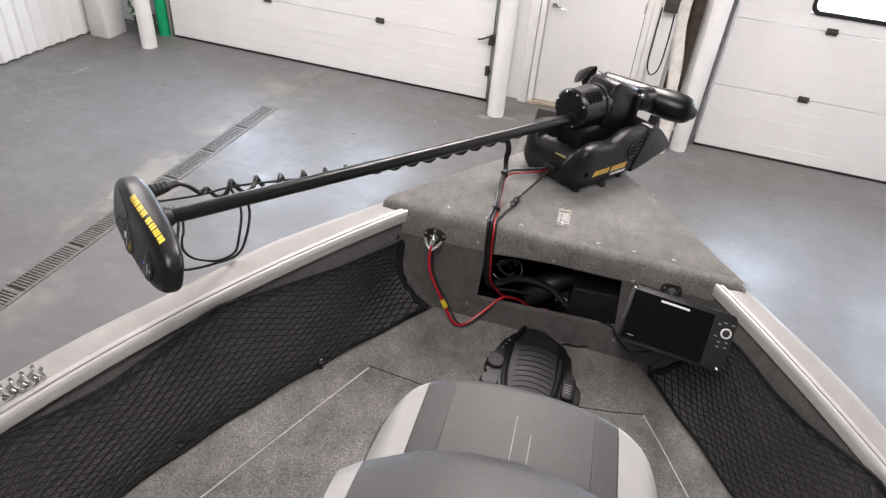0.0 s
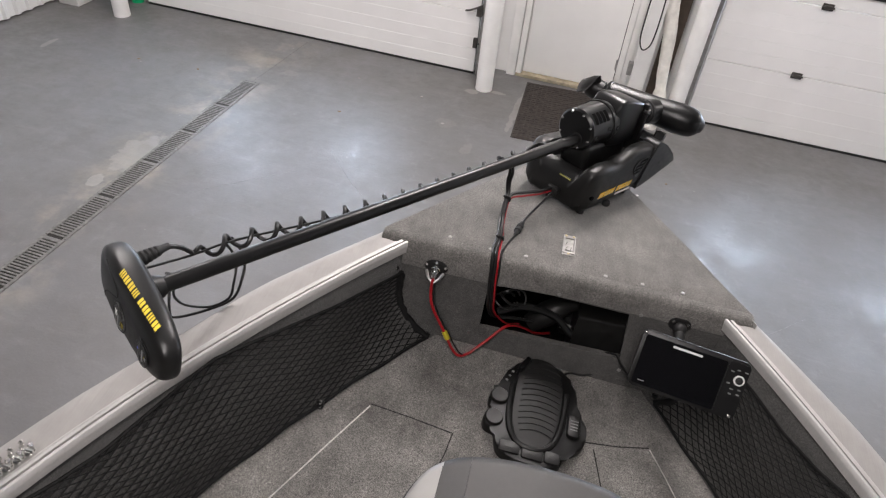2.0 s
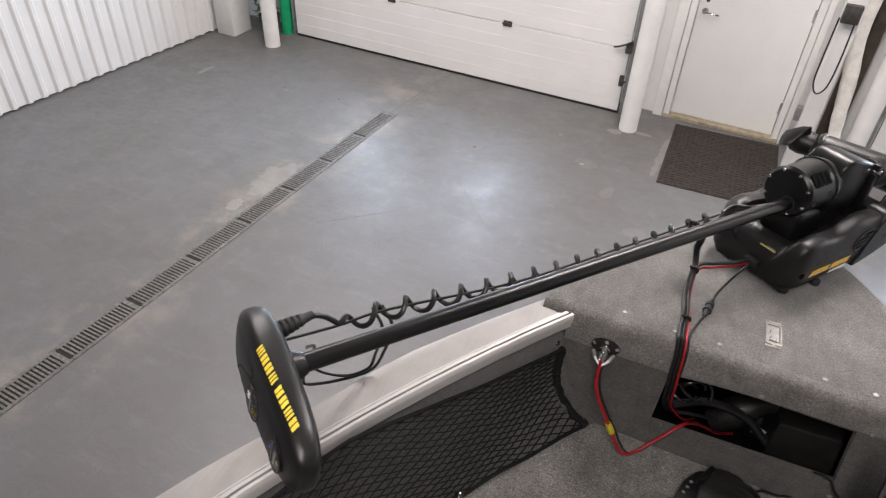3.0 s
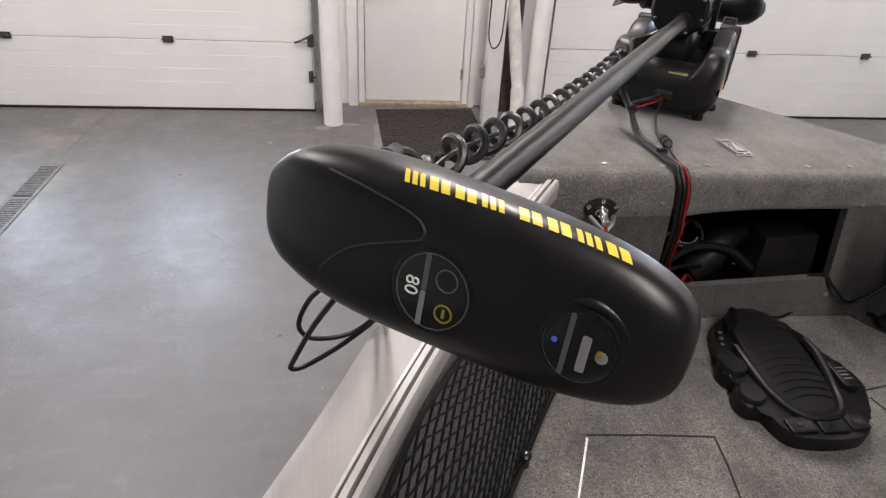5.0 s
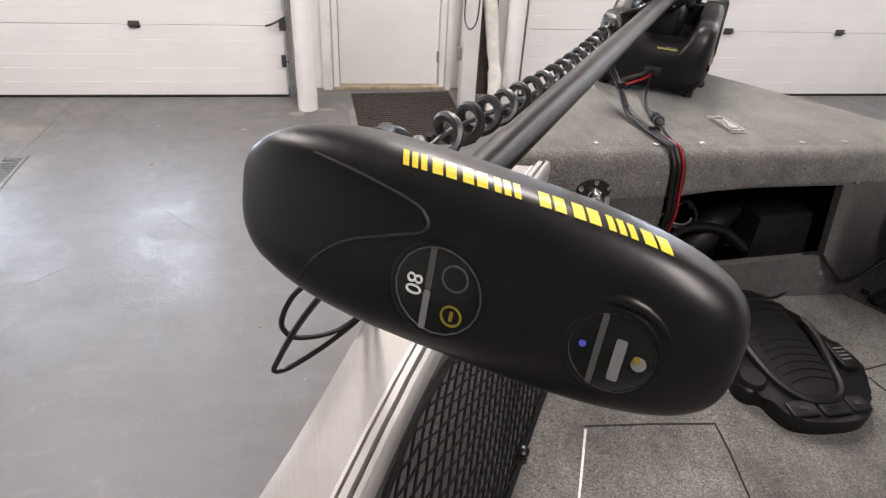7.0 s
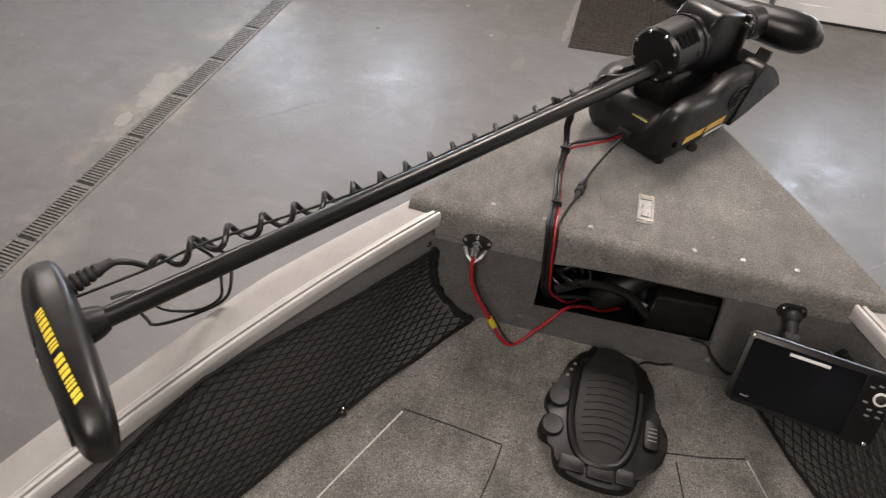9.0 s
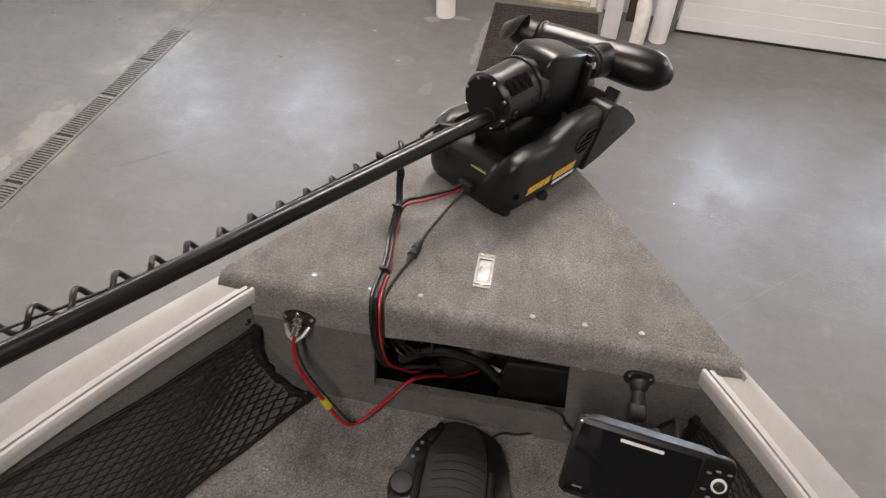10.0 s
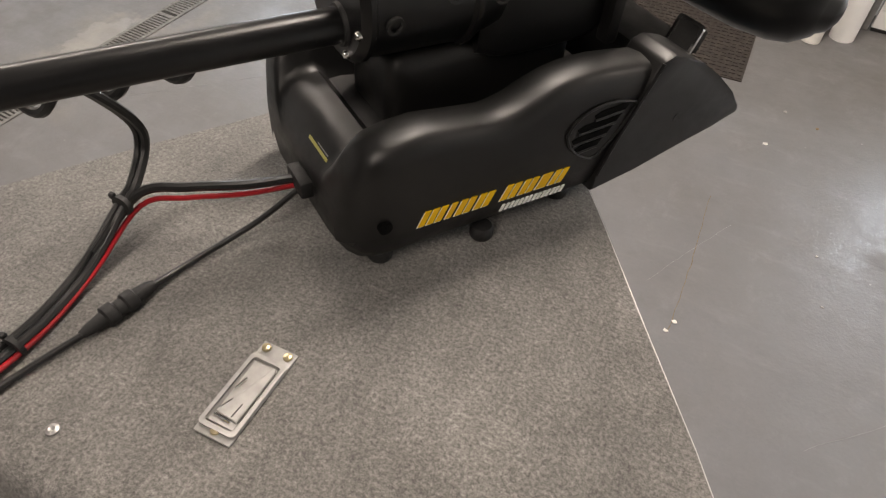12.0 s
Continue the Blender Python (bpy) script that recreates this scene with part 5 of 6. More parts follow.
# slack loops hanging by the head
for way, r in (([(-0.80, -0.46, 0.215), (-0.800, -0.41, 0.12), (-0.832, -0.372, 0.0), (-0.845, -0.378, -0.045), (-0.887, -0.401, -0.068), (-0.938, -0.425, -0.058), (-0.957, -0.438, -0.028), (-0.945, -0.455, 0.02), (-0.920, -0.482, 0.065), (-0.875, -0.55, 0.16), (-0.85, -0.61, 0.22)], 0.0034),
               ([(-0.79, -0.44, 0.21), (-0.785, -0.395, 0.12), (-0.818, -0.356, 0.004), (-0.840, -0.368, -0.054), (-0.89, -0.405, -0.076), (-0.945, -0.437, -0.090), (-0.967, -0.450, -0.086), (-0.963, -0.458, -0.064), (-0.93, -0.50, 0.03), (-0.87, -0.57, 0.16), (-0.84, -0.62, 0.22)], 0.0036)):
    bm = B()
    tube(bm, spline([bl(*p) for p in way], 8), r, 7)
    part("cable_loop", bm, M_CORD, tm, "slack loop of thin black cable")

# ---- cables on the deck ----
bat = thing("motor_cable_bundle", (-0.2, 0.1, 0.0), "black and red power cables tied together over the deck", "cable")
def lane(name, pts, r, m, lab=""):
    bm = B()
    tube(bm, spline(pts, 6), r, 8)
    return part(name, bm, m, bat, lab)


DROP = [(0.19, 0.018), (0.13, 0.010), (0.085, 0.010), (0.03, 0.012), (0.002, 0.008), (-0.019, -0.024), (-0.023, -0.075), (-0.020, -0.125), (0.002, -0.195), (0.03, -0.245)]
DROPX = [-0.212, -0.206, -0.205, -0.207, -0.205, -0.200, -0.196, -0.190, -0.182, -0.160]
for o in (0.0, -0.0095):
    lane("black_cable", [(-0.258 + o, 0.258, 0.184), (-0.226 + o, 0.273, 0.163), (-0.2165 + o, 0.296, 0.122), (-0.2190 + o * 0.8, 0.297, 0.090), (-0.2138 + o * 0.6, 0.2690, 0.064), (-0.2135 + o * 0.6, 0.250, 0.054)] + [(x + o, y, z) for x, (y, z) in zip(DROPX, DROP)] + [(-0.10, 0.05, -0.25), (-0.03, 0.08, -0.27)], 0.0048, M_CORD)
lane("red_cable", [(-0.082, 0.360, 0.052), (-0.12, 0.322, 0.052), (-0.165, 0.288, 0.053), (-0.205, 0.260, 0.046)] + [(x + 0.004 + 0.0045 * min(1, max(0, (0.13 - y) / 0.1)), y - 0.002, z - 0.004 + 0.004 * min(1, max(0, (0.10 - y) / 0.08))) for x, (y, z) in zip(DROPX, DROP)] + [(-0.12, 0.06, -0.29), (-0.08, 0.14, -0.35)], 0.0030, M_RED)
lane("black_cable", [(-0.084, 0.362, 0.060), (-0.12, 0.327, 0.061), (-0.168, 0.294, 0.062), (-0.208, 0.264, 0.058), (-0.216, 0.20, 0.024)], 0.0052, M_CORD)
lane("grey_cable", [(-0.078, 0.362, 0.048), (-0.108, 0.320, 0.018), (-0.138, 0.25, 0.007), (-0.150, 0.205, 0.008)], 0.0034, M_CORD)
lane("grey_cable", [(-0.165, 0.125, 0.008), (-0.178, 0.085, 0.006), (-0.190, 0.03, 0.007), (-0.190, -0.000, 0.004), (-0.186, -0.018, -0.03), (-0.184, -0.019, -0.09), (-0.18, 0.01, -0.15)], 0.0034, M_CORD)
bm = B()
q0, q1 = Vector((-0.150, 0.205, 0.009)), Vector((-0.165, 0.125, 0.009))
lathe(bm, q0, q1 - q0, [(0, 0.004), (0.008, 0.007), (0.022, 0.0085), (0.024, 0.011), (0.034, 0.011), (0.036, 0.0085), (0.044, 0.0085), (0.046, 0.0115), (0.056, 0.0115), (0.058, 0.008), (0.074, 0.006), (0.082, 0.004)], 14)
part("connector", bm, M_RUBBER, bat, "black waterproof connector")
for c in ((-0.205, 0.088, 0.011), (-0.2135, 0.247, 0.054)):
    bm = B()
    lathe(bm, Vector(c) - Vector((0, 0.003, 0)), (0, 1, 0), [(0, 0.0115), (0.005, 0.0115)], 12)
    box(bm, (c[0] - 0.015, c[1] - 0.003, c[2] + 0.004), (c[0] - 0.008, c[1] + 0.003, c[2] + 0.011), 0.0015, 1)
    part("cable_tie", bm, M_RUBBER, bat)

for c, r, tip in (((-0.135, 0.030, -0.150), 0.030, 0.2), ((-0.120, 0.045, -0.165), 0.036, -0.3), ((-0.150, 0.050, -0.185), 0.034, 0.5)):
    pts = [Vector(c) + Vector((r * math.cos(a), 0.010 * math.sin(a * 2 + tip), r * 0.9 * math.sin(a))) for a in [2 * math.pi * k / 20 + tip for k in range(19)]]
    bm = B()
    tube(bm, pts, 0.0034, 7)
    part("spare_coil", bm, M_CORD, bat, "thin black cable coiled in the locker")

# charging plug in the deck face
plug = thing("power_socket", (-0.369, -0.010, -0.06), "black flush power socket with a red cable plugged in", "socket")
bm = B()
o = [(0.036 * math.cos(a), 0.022 * math.sin(a)) for a in [2 * math.pi * k / 28 for k in range(28)]]
prism(bm, o, 0, 0.008, 0.002, 1, axes=(Vector((-0.369, -0.0125, -0.070)), Vector((1, 0, 0)), Vector((0, 0, 1)), Vector((0, -1, 0))))
part("flange", bm, M_RUBBER, plug)
for x in (-0.398, -0.340, -0.369):
    bm = B()
    lathe(bm, (x, -0.0195, -0.064 + (0.012 if x == -0.369 else 0)), (0, -1, 0), [(0, 0.0055), (0.003, 0.005), (0.004, 0.002)], 10)
    part("screw", bm, M_CHROME, plug, "bright screw")
bm = B()
lathe(bm, (-0.369, -0.017, -0.074), (0.0, -1, -0.35), [(0, 0.014), (0.006, 0.014), (0.007, 0.011), (0.016, 0.011), (0.018, 0.0085), (0.022, 0.0095), (0.026, 0.0080), (0.030, 0.0090), (0.034, 0.0075), (0.040, 0.0075)], 18)
part("plug_body", bm, M_CHROME, plug, "metal plug with a ribbed sleeve")
for s in (-1, 1):
    bm = B()
    tube(bm, spline([(-0.369 + s * 0.026, -0.027, -0.082), (-0.369 + s * 0.016, -0.045, -0.091), (-0.368, -0.055, -0.102)], 5), [0.005] * 6 + [0.004] * 5, 8)
    part("cap_strap", bm, M_STEEL, plug, "grey plug cap strap")
bm = B()
PLUG_LINE = [(-0.369, -0.047, -0.086), (-0.3685, -0.060, -0.110), (-0.364, -0.070, -0.145), (-0.352, -0.076, -0.178), (-0.325, -0.082, -0.222), (-0.2966, -0.088, -0.264), (-0.272, -0.092, -0.305), (-0.247, -0.090, -0.332), (-0.220, -0.070, -0.335), (-0.192, -0.048, -0.312), (-0.165, -0.030, -0.286), (-0.142, -0.012, -0.262), (-0.118, 0.012, -0.254), (-0.090, 0.040, -0.270), (-0.06, 0.07, -0.30), (-0.02, 0.11, -0.345), (0.03, 0.16, -0.375)]
tube(bm, spline(PLUG_LINE, 6), 0.0046, 8)
part("red_cable", bm, M_RED, plug, "glossy red cable")
bm = B()
tube(bm, spline([(x + 0.002 + 0.006 * min(1, k / 3), y + 0.007 * min(1, k / 2), z + 0.004 * math.sin(k * 1.3)) for k, (x, y, z) in enumerate(PLUG_LINE[:15])], 6), 0.0026, 6)
part("black_cable", bm, M_CORD, plug)
bm = B()
d = (Vector((-0.272, -0.092, -0.305)) - Vector((-0.325, -0.082, -0.222))).normalized()
lathe(bm, Vector((-0.2966, -0.088, -0.264)) - d * 0.015, d, [(0, 0.0085), (0.028, 0.0085)], 12)
part("yellow_tape", bm, M_TAG, plug, "band of yellow tape")

# hatch latch and screws on the deck
LATCH = BOAT @ Matrix.Translation((-0.008, -0.0045, 0.0))
la = thing("hatch_latch", (0.011, 0.155, 0.0), "clear and chrome recessed hatch latch in the deck carpet", "latch", space=LATCH)
def pl(w0, w1, y0, y1, z0, z1, m, nm, lab="", bev=0.003):
    bm = B()
    box(bm, (0.011 - w0, y0, z0), (0.011 + w1, y1, z1), bev, 2)
    return part(nm, bm, m, la, lab)


pl(0.019, 0.019, 0.102, 0.207, 0.0, 0.003, M_TRAY, "plate", "bright pressed metal plate", 0.0012)
bm = B()
o, i_ = rounded(0.038, 0.082, 0.005), rounded(0.030, 0.073, 0.004)
rings(bm, [[Vector((0.011 + p[0], 0.149 + p[1], z)) for p in q] for q, z in ((o, 0.002), (o, 0.0068), (i_, 0.0068), (i_, 0.0032))], True, False)
part("rim", bm, M_TRAY, la, "raised polished rim")
bm = B()
rings(bm, [[Vector((0.011 + x, 0.149 + y, z)) for x, y, z in row] for row in
           ([(-0.014, 0.035, 0.0060), (-0.013, 0.033, 0.0034), (0.013, 0.033, 0.0034), (0.014, 0.035, 0.0060)], [(-0.014, -0.020, 0.0060), (-0.012, -0.020, 0.0030), (0.012, -0.020, 0.0030), (0.014, -0.020, 0.0060)],
            [(-0.014, -0.035, 0.0060), (-0.013, -0.034, 0.0046), (0.013, -0.034, 0.0046), (0.014, -0.035, 0.0060)])], False, False)
part("recess", bm, M_TRAY, la)
bm = B()
prism(bm, [(0.0, 0.124), (0.023, 0.122), (0.0235, 0.180), (0.0205, 0.184)], 0.0042, 0.0066, 0.0008, 1)
part("paddle", bm, M_TRAY, la, "slanting latch paddle")
for a, b in (((0.001, 0.128), (0.006, 0.140)), ((0.016, 0.124), (0.017, 0.139)), ((0.0, 0.121), (0.018, 0.120)), ((0.001, 0.150), (0.004, 0.163))):
    bm = B()
    rod(bm, (*a, 0.0056), (*b, 0.0056), 0.0012, 6)
    part("ridge", bm, M_CHROME, la, "bright pressed ridge")
for x, y in ((-0.001, 0.200), (0.023, 0.200), (0.011, 0.109)):
    bm = B()
    lathe(bm, (x, y, 0.004), (0, 0, 1), [(0, 0.0048), (0.0015, 0.0045), (0.0026, 0.002)], 10)
    part("screw", bm, mat("brass_screw", plain, (0.55, 0.47, 0.30), 0.3, 0.9), la, "small brass screw")


def deck_screw(x, y, z, nrm=(0, 0, 1)):
    bm = B()
    lathe(bm, (x, y, z), nrm, [(0, 0.0062), (0.0018, 0.0058), (0.003, 0.003), (0.0022, 0.0012)], 12)
    ob = new("screw", mesh_of(bm, "screw", M_STEEL, 40))
    ob.matrix_basis = BOAT
    return tagged(ob, "small bright screw in the carpet", "screw", "deck screws")


for x, y in ((0.226, 0.044), (0.343, 0.048), (-0.119, 0.044), (-0.225, 0.038), (-0.351, 0.049), (0.118, 0.041)):
    deck_screw(x, y, 0.0005)
for x, z in ((-0.234, -0.061), (0.001, -0.063), (0.2415, -0.066), (0.2465, -0.300), (-0.234, -0.300)):
    deck_screw(x, -0.0130 if z > -0.1 else -0.0105, z, (0, -1, 0))

# ---- fish finder on its swivel mount ----
ff = thing("fish_finder", (0.352, -0.012, -0.06), "black fish finder display on a ball mount", "fish finder")
TL, TR, BR_, BL_ = Vector((0.212, -0.207, 0.044)), Vector((0.477, -0.253, 0.055)), Vector((0.467, -0.312, -0.082)), Vector((0.198, -0.291, -0.062))
fx = ((TR - TL) + (BR_ - BL_)).normalized()
fz = ((TL - BL_) + (TR - BR_))
fz = (fz - fx * fz.dot(fx)).normalized()
fn = fx.cross(fz)
fc = (TL + TR + BR_ + BL_) / 4
FW, FH = 0.272, 0.150
def fpart(name, w, h, x, z, d0, d1, m, parent, r=0.01, bev=0.0, lab=""):
    bm = B()
    prism(bm, rounded(w, h, r), d0, d1, bev, 2, axes=(fc + fx * x + fz * z, fx, fz, fn))
    return part(name, bm, m, parent, lab)


bodyf = fpart("case", FW, FH, 0, 0, -0.012, 0.0, M_ABS, ff, 0.014, 0.004)
fpart("rear_case", FW * 0.86, FH * 0.84, 0, 0, -0.055, -0.012, M_ABS, ff, 0.02)
fpart("screen", 0.206, 0.130, -0.0235, -0.002, 0.0, 0.0012, M_SCREEN, bodyf, 0.005, 0, "dark glossy screen")
fpart("key_panel", 0.052, 0.136, 0.1085, 0.0, 0.0, 0.001, M_SATIN, bodyf, 0.006)
fpart("logo_bar", 0.074, 0.0060, -0.020, 0.0535, 0.0012, 0.0018, M_WHITE, bodyf, 0.001, 0, "white lettering bar")
fpart("model_mark", 0.017, 0.0028, -0.104, -0.056, 0.0012, 0.0018, M_GREYMARK, bodyf, 0.001)
bm = B()
lathe(bm, fc + fx * 0.1170 + fz * 0.0255, fn, [(0, 0.0135), (0.003, 0.0135), (0.0035, 0.0125), (0.0035, 0.0095), (0.001, 0.0095)], 28, caps=False)
part("key_ring", bm, M_WHITE, bodyf, "white ring round the dial")
bm = B()
lathe(bm, fc + fx * 0.1170 + fz * 0.0255, fn, [(0, 0.009), (0.005, 0.009), (0.006, 0.007)], 20)
part("dial", bm, M_RUBBER, bodyf)
for x, z in ((0.0955, 0.0440), (0.1090, 0.0505), (0.1280, 0.0500), (0.0945, 0.0125), (0.1065, 0.0), (0.1250, 0.0025), (0.1065, -0.0125), (0.1250, -0.0100)):
    fpart("key", 0.0085, 0.0036, x, z, 0.001, 0.002, M_GREYMARK, bodyf, 0.0016, 0, "small grey key")
for x, z in ((0.455, -0.455), (-0.47, 0.44)):
    bm = B()
    lathe(bm, fc + fx * FW * x + fz * FH * z, fn, [(0, 0.004), (0.002, 0.004), (0.003, 0.002)], 10)
    part("screw", bm, M_CHROME, bodyf, "bright corner screw")
bm = B()
prism(bm, rounded(0.062, 0.040, 0.018), 0, 0.008, 0.002, 1, axes=(Vector((0.3525, -0.0125, -0.064)), Vector((1, 0, 0)), Vector((0, 0, 1)), Vector((0, -1, 0))))
part("mount_plate", bm, M_RUBBER, ff)
for x in (0.332, 0.373):
    bm = B()
    lathe(bm, (x, -0.0195, -0.0545), (0, -1, 0), [(0, 0.0048), (0.003, 0.0042), (0.004, 0.002)], 10)
    part("screw", bm, M_CHROME, ff, "bright screw")
back = fc - fn * 0.06
bm = B()
bmesh.ops.create_uvsphere(bm, u_segments=16, v_segments=10, radius=0.019, matrix=Matrix.Translation((0.3525, -0.032, -0.066)))
part("ball", bm, M_RUBBER, ff)
bm = B()
tube(bm, spline([Vector((0.3525, -0.030, -0.066)), Vector((0.353, -0.062, -0.078)), Vector((0.358, -0.110, -0.108)), Vector((0.358, -0.160, -0.112)), back - fn * 0.012], 4), 0.0135, 12)
part("mount_arm", bm, M_RUBBER, ff, "black mount arm")
for q, r in ((Vector((0.352, -0.082, -0.090)), 0.020), (Vector((0.358, -0.150, -0.113)), 0.020)):
    bm = B()
    lathe(bm, q - Vector((0.016, 0, 0)), (1, 0, 0), [(0, r * 0.8), (0.004, r), (0.028, r), (0.032, r * 0.8)], 16)
    part("arm_clamp", bm, M_RUBBER, ff)
bm = B()
lathe(bm, (0.372, -0.116, -0.106), (1, 0.1, 0.1), [(0, 0.006), (0.012, 0.006), (0.014, 0.013), (0.026, 0.012), (0.028, 0.008)], 10)
part("arm_knob", bm, M_RUBBER, ff)
bm = B()
tube(bm, spline([back + fx * 0.06, (0.42, -0.12, -0.06), (0.44, -0.05, -0.14), (0.40, -0.03, -0.25), (0.31, -0.028, -0.315), (0.25, -0.022, -0.275), (0.21, -0.002, -0.248), (0.10, 0.03, -0.32), (0.0, 0.02, -0.30)], 6), 0.004, 7)
part("power_cable", bm, M_CORD, ff)

# ---- foot pedal on the cockpit floor ----
fp = thing("foot_pedal", (0.02, -0.2, floor_z(0.02, -0.2)), "black plastic foot pedal with a ribbed oval pad", "foot pedal")
FN = Vector((0.0247, -0.117, 1)).normalized()
PX = Vector((1, 0, 0.0))
PX = (PX - FN * PX.dot(FN)).normalized()
PY = FN.cross(PX)
PO = on_floor(0.018, -0.205)
def pax(x=0, y=0, z=0):
    return (PO + PX * x + PY * y + FN * z, PX, PY, FN)


out = [(-0.055, 0.165), (0.0, 0.178), (0.06, 0.165), (0.100, 0.120), (0.115, 0.06), (0.118, 0.02), (0.145, 0.0), (0.150, -0.06), (0.135, -0.095), (0.100, -0.120), (0.085, -0.160), (0.05, -0.178), (-0.02, -0.180), (-0.085, -0.165), (-0.105, -0.130), (-0.112, -0.105),
       (-0.140, -0.095), (-0.150, -0.070), (-0.140, -0.040), (-0.128, -0.028), (-0.142, -0.010), (-0.145, 0.015), (-0.130, 0.038), (-0.118, 0.075), (-0.095, 0.130)]
out = [(p.x, p.y) for p in spline([Vector((*p, 0)) for p in out + out[:1]], 3)[:-1]]
bm = B()
prism(bm, out, 0.0, 0.034, 0.010, 3, axes=pax())
pb_ = part("pedal_base", bm, M_ABS, fp, "black moulded pedal base", smooth=50)
# raised collar round the pad
def pad_pt(x, y, t=0.0):
    """Height of the tilted pad above the floor at y."""
    return 0.030 + (y + 0.128) * 0.075


padline = []
for k in range(36):
    a = 2 * math.pi * k / 36
    x, y = 0.073 * math.copysign(abs(math.cos(a)) ** 0.72, math.cos(a)), 0.022 + 0.148 * math.copysign(abs(math.sin(a)) ** 0.80, math.sin(a))
    padline.append((x - 0.003 - 0.10 * max(0.0, y - 0.05) ** 1.2, y))
bm = B()
loops = [[PO + PX * x * s + PY * (0.03 + (y - 0.03) * s) + FN * (pad_pt(x, y) * (1 if i else 0) + h) for x, y in padline] for i, (s, h) in enumerate(((1.0, 0.030), (1.0, -0.002), (0.97, 0.003), (0.90, 0.004)))]
rings(bm, loops, True, True)
pad = part("foot_pad", bm, M_RUBBERGREY, fp, "worn ribbed rubber foot pad", smooth=40)
for k in range(13):
    y = -0.080 + k * 0.019
    half = 0.058 * math.sqrt(max(0.05, 1 - ((y - 0.03) / 0.142) ** 4))
    bm = B()
    line = [PO + PX * (0.004 + half * s) + PY * (y + 0.012 * (1 - s * s) - 0.006) + FN * (pad_pt(0, y + 0.012 * (1 - s * s)) + 0.0045) for s in [j / 6 - 1 for j in range(13)]]
    tube(bm, line, 0.0015, 6)
    part("pad_rib", bm, M_RUBBERGREY, pad)
bm = B()
left = sorted([(x, y) for x, y in padline if y < 0.08 and x < 0.004], key=lambda p: -p[1])
right = sorted([(x, y) for x, y in padline if y < 0.08 and x >= 0.004], key=lambda p: p[1])
rim = [PO + PX * (x * 1.10) + PY * (0.03 + (y - 0.03) * 1.06) + FN * (0.036 + (0.020 if x > 0 else 0.004) * max(0.0, min(1.0, (y + 0.06) / 0.08))) for x, y in left + right]
tube(bm, rim, 0.009, 8)
part("pad_collar", bm, M_ABS, pb_)
for (x, y, r) in ((-0.116, 0.010, 0.027), (-0.120, -0.066, 0.027)):
    bm = B()
    lathe(bm, pax(x, y, 0.030)[0], FN, [(0, r), (0.010, r), (0.014, r - 0.003), (0.0135, r - 0.012), (0.0125, 0.004)], 28)
    part("round_knob", bm, M_RUBBERGREY, pb_, "round rubber button")
for x, w in ((-0.062, 0.058), (0.004, 0.062), (0.060, 0.044)):
    bm = B()
    prism(bm, rounded(w, 0.036, 0.006, 3), 0.030, 0.040, 0.003, 2, axes=pax(x, -0.150 + 0.10 * abs(x) * 0.6))
    bt = part("heel_button", bm, M_ABS, pb_)
    bm = B()
    prism(bm, [(-0.010, -0.004), (0.002, -0.004), (0.002, -0.008), (0.010, 0.0), (0.002, 0.008), (0.002, 0.004), (-0.010, 0.004)], 0.0402, 0.0408, axes=pax(x, -0.150 + 0.10 * abs(x) * 0.6))
    part("arrow_mark", bm, M_SATIN, bt)
bm = B()
prism(bm, rounded(0.038, 0.075, 0.012, 4), 0.026, 0.048, 0.006, 2, axes=pax(0.110, -0.030))
sb = part("switch_block", bm, M_ABS, pb_)
for k in range(4):
    bm = B()
    prism(bm, rounded(0.022, 0.0024, 0.001, 2), 0.0482, 0.049, axes=pax(0.110, -0.046 + k * 0.010))
    part("white_line", bm, M_GREYMARK, sb, "pale marking line")
bm = B()
prism(bm, rounded(0.016, 0.055, 0.007, 4), 0.03, 0.072, 0.004, 2, axes=(PO + PX * -0.062 + PY * 0.128, (PX * 0.9 + PY * -0.43).normalized(), (PY * 0.9 + PX * 0.43).normalized(), FN))
part("mode_switch", bm, M_SATIN, pb_, "glossy rocker switch")
for k in range(3):
    bm = B()
    prism(bm, rounded(0.008, 0.007, 0.002, 2), 0.0342, 0.035, axes=pax(-0.104 + k * 0.007, 0.075 + k * 0.018))
    part("white_mark", bm, M_GREYMARK, pb_, "pale marking")
bm = B()
tube(bm, spline([pax(0.06, 0.16, 0.012)[0], pax(0.09, 0.185, 0.006)[0], pax(0.13, 0.19, 0.005)[0], (0.20, 0.0, -0.345), (0.24, 0.01, -0.34)], 5), 0.0035, 6)
part("pedal_cable", bm, M_CORD, fp)

# ---- boat seat ----
SEAT = BOAT @ Matrix.Translation((-0.0040, -0.122, 0.150)) @ Matrix.Diagonal((0.86, 1.0, 1.0, 1.0))
seat = thing("folding_seat", (0.0, -0.85, -0.33), "grey two-tone vinyl folding boat seat", "boat seat", space=SEAT)
SZ = -0.065


def seat_front(x):
    e = min(1.0, abs(x - 0.001) / 0.311)
    return e, -0.592 - 0.038 * e ** 2 - 0.165 * (1 - math.sqrt(max(0.0, 1 - e ** 5)))


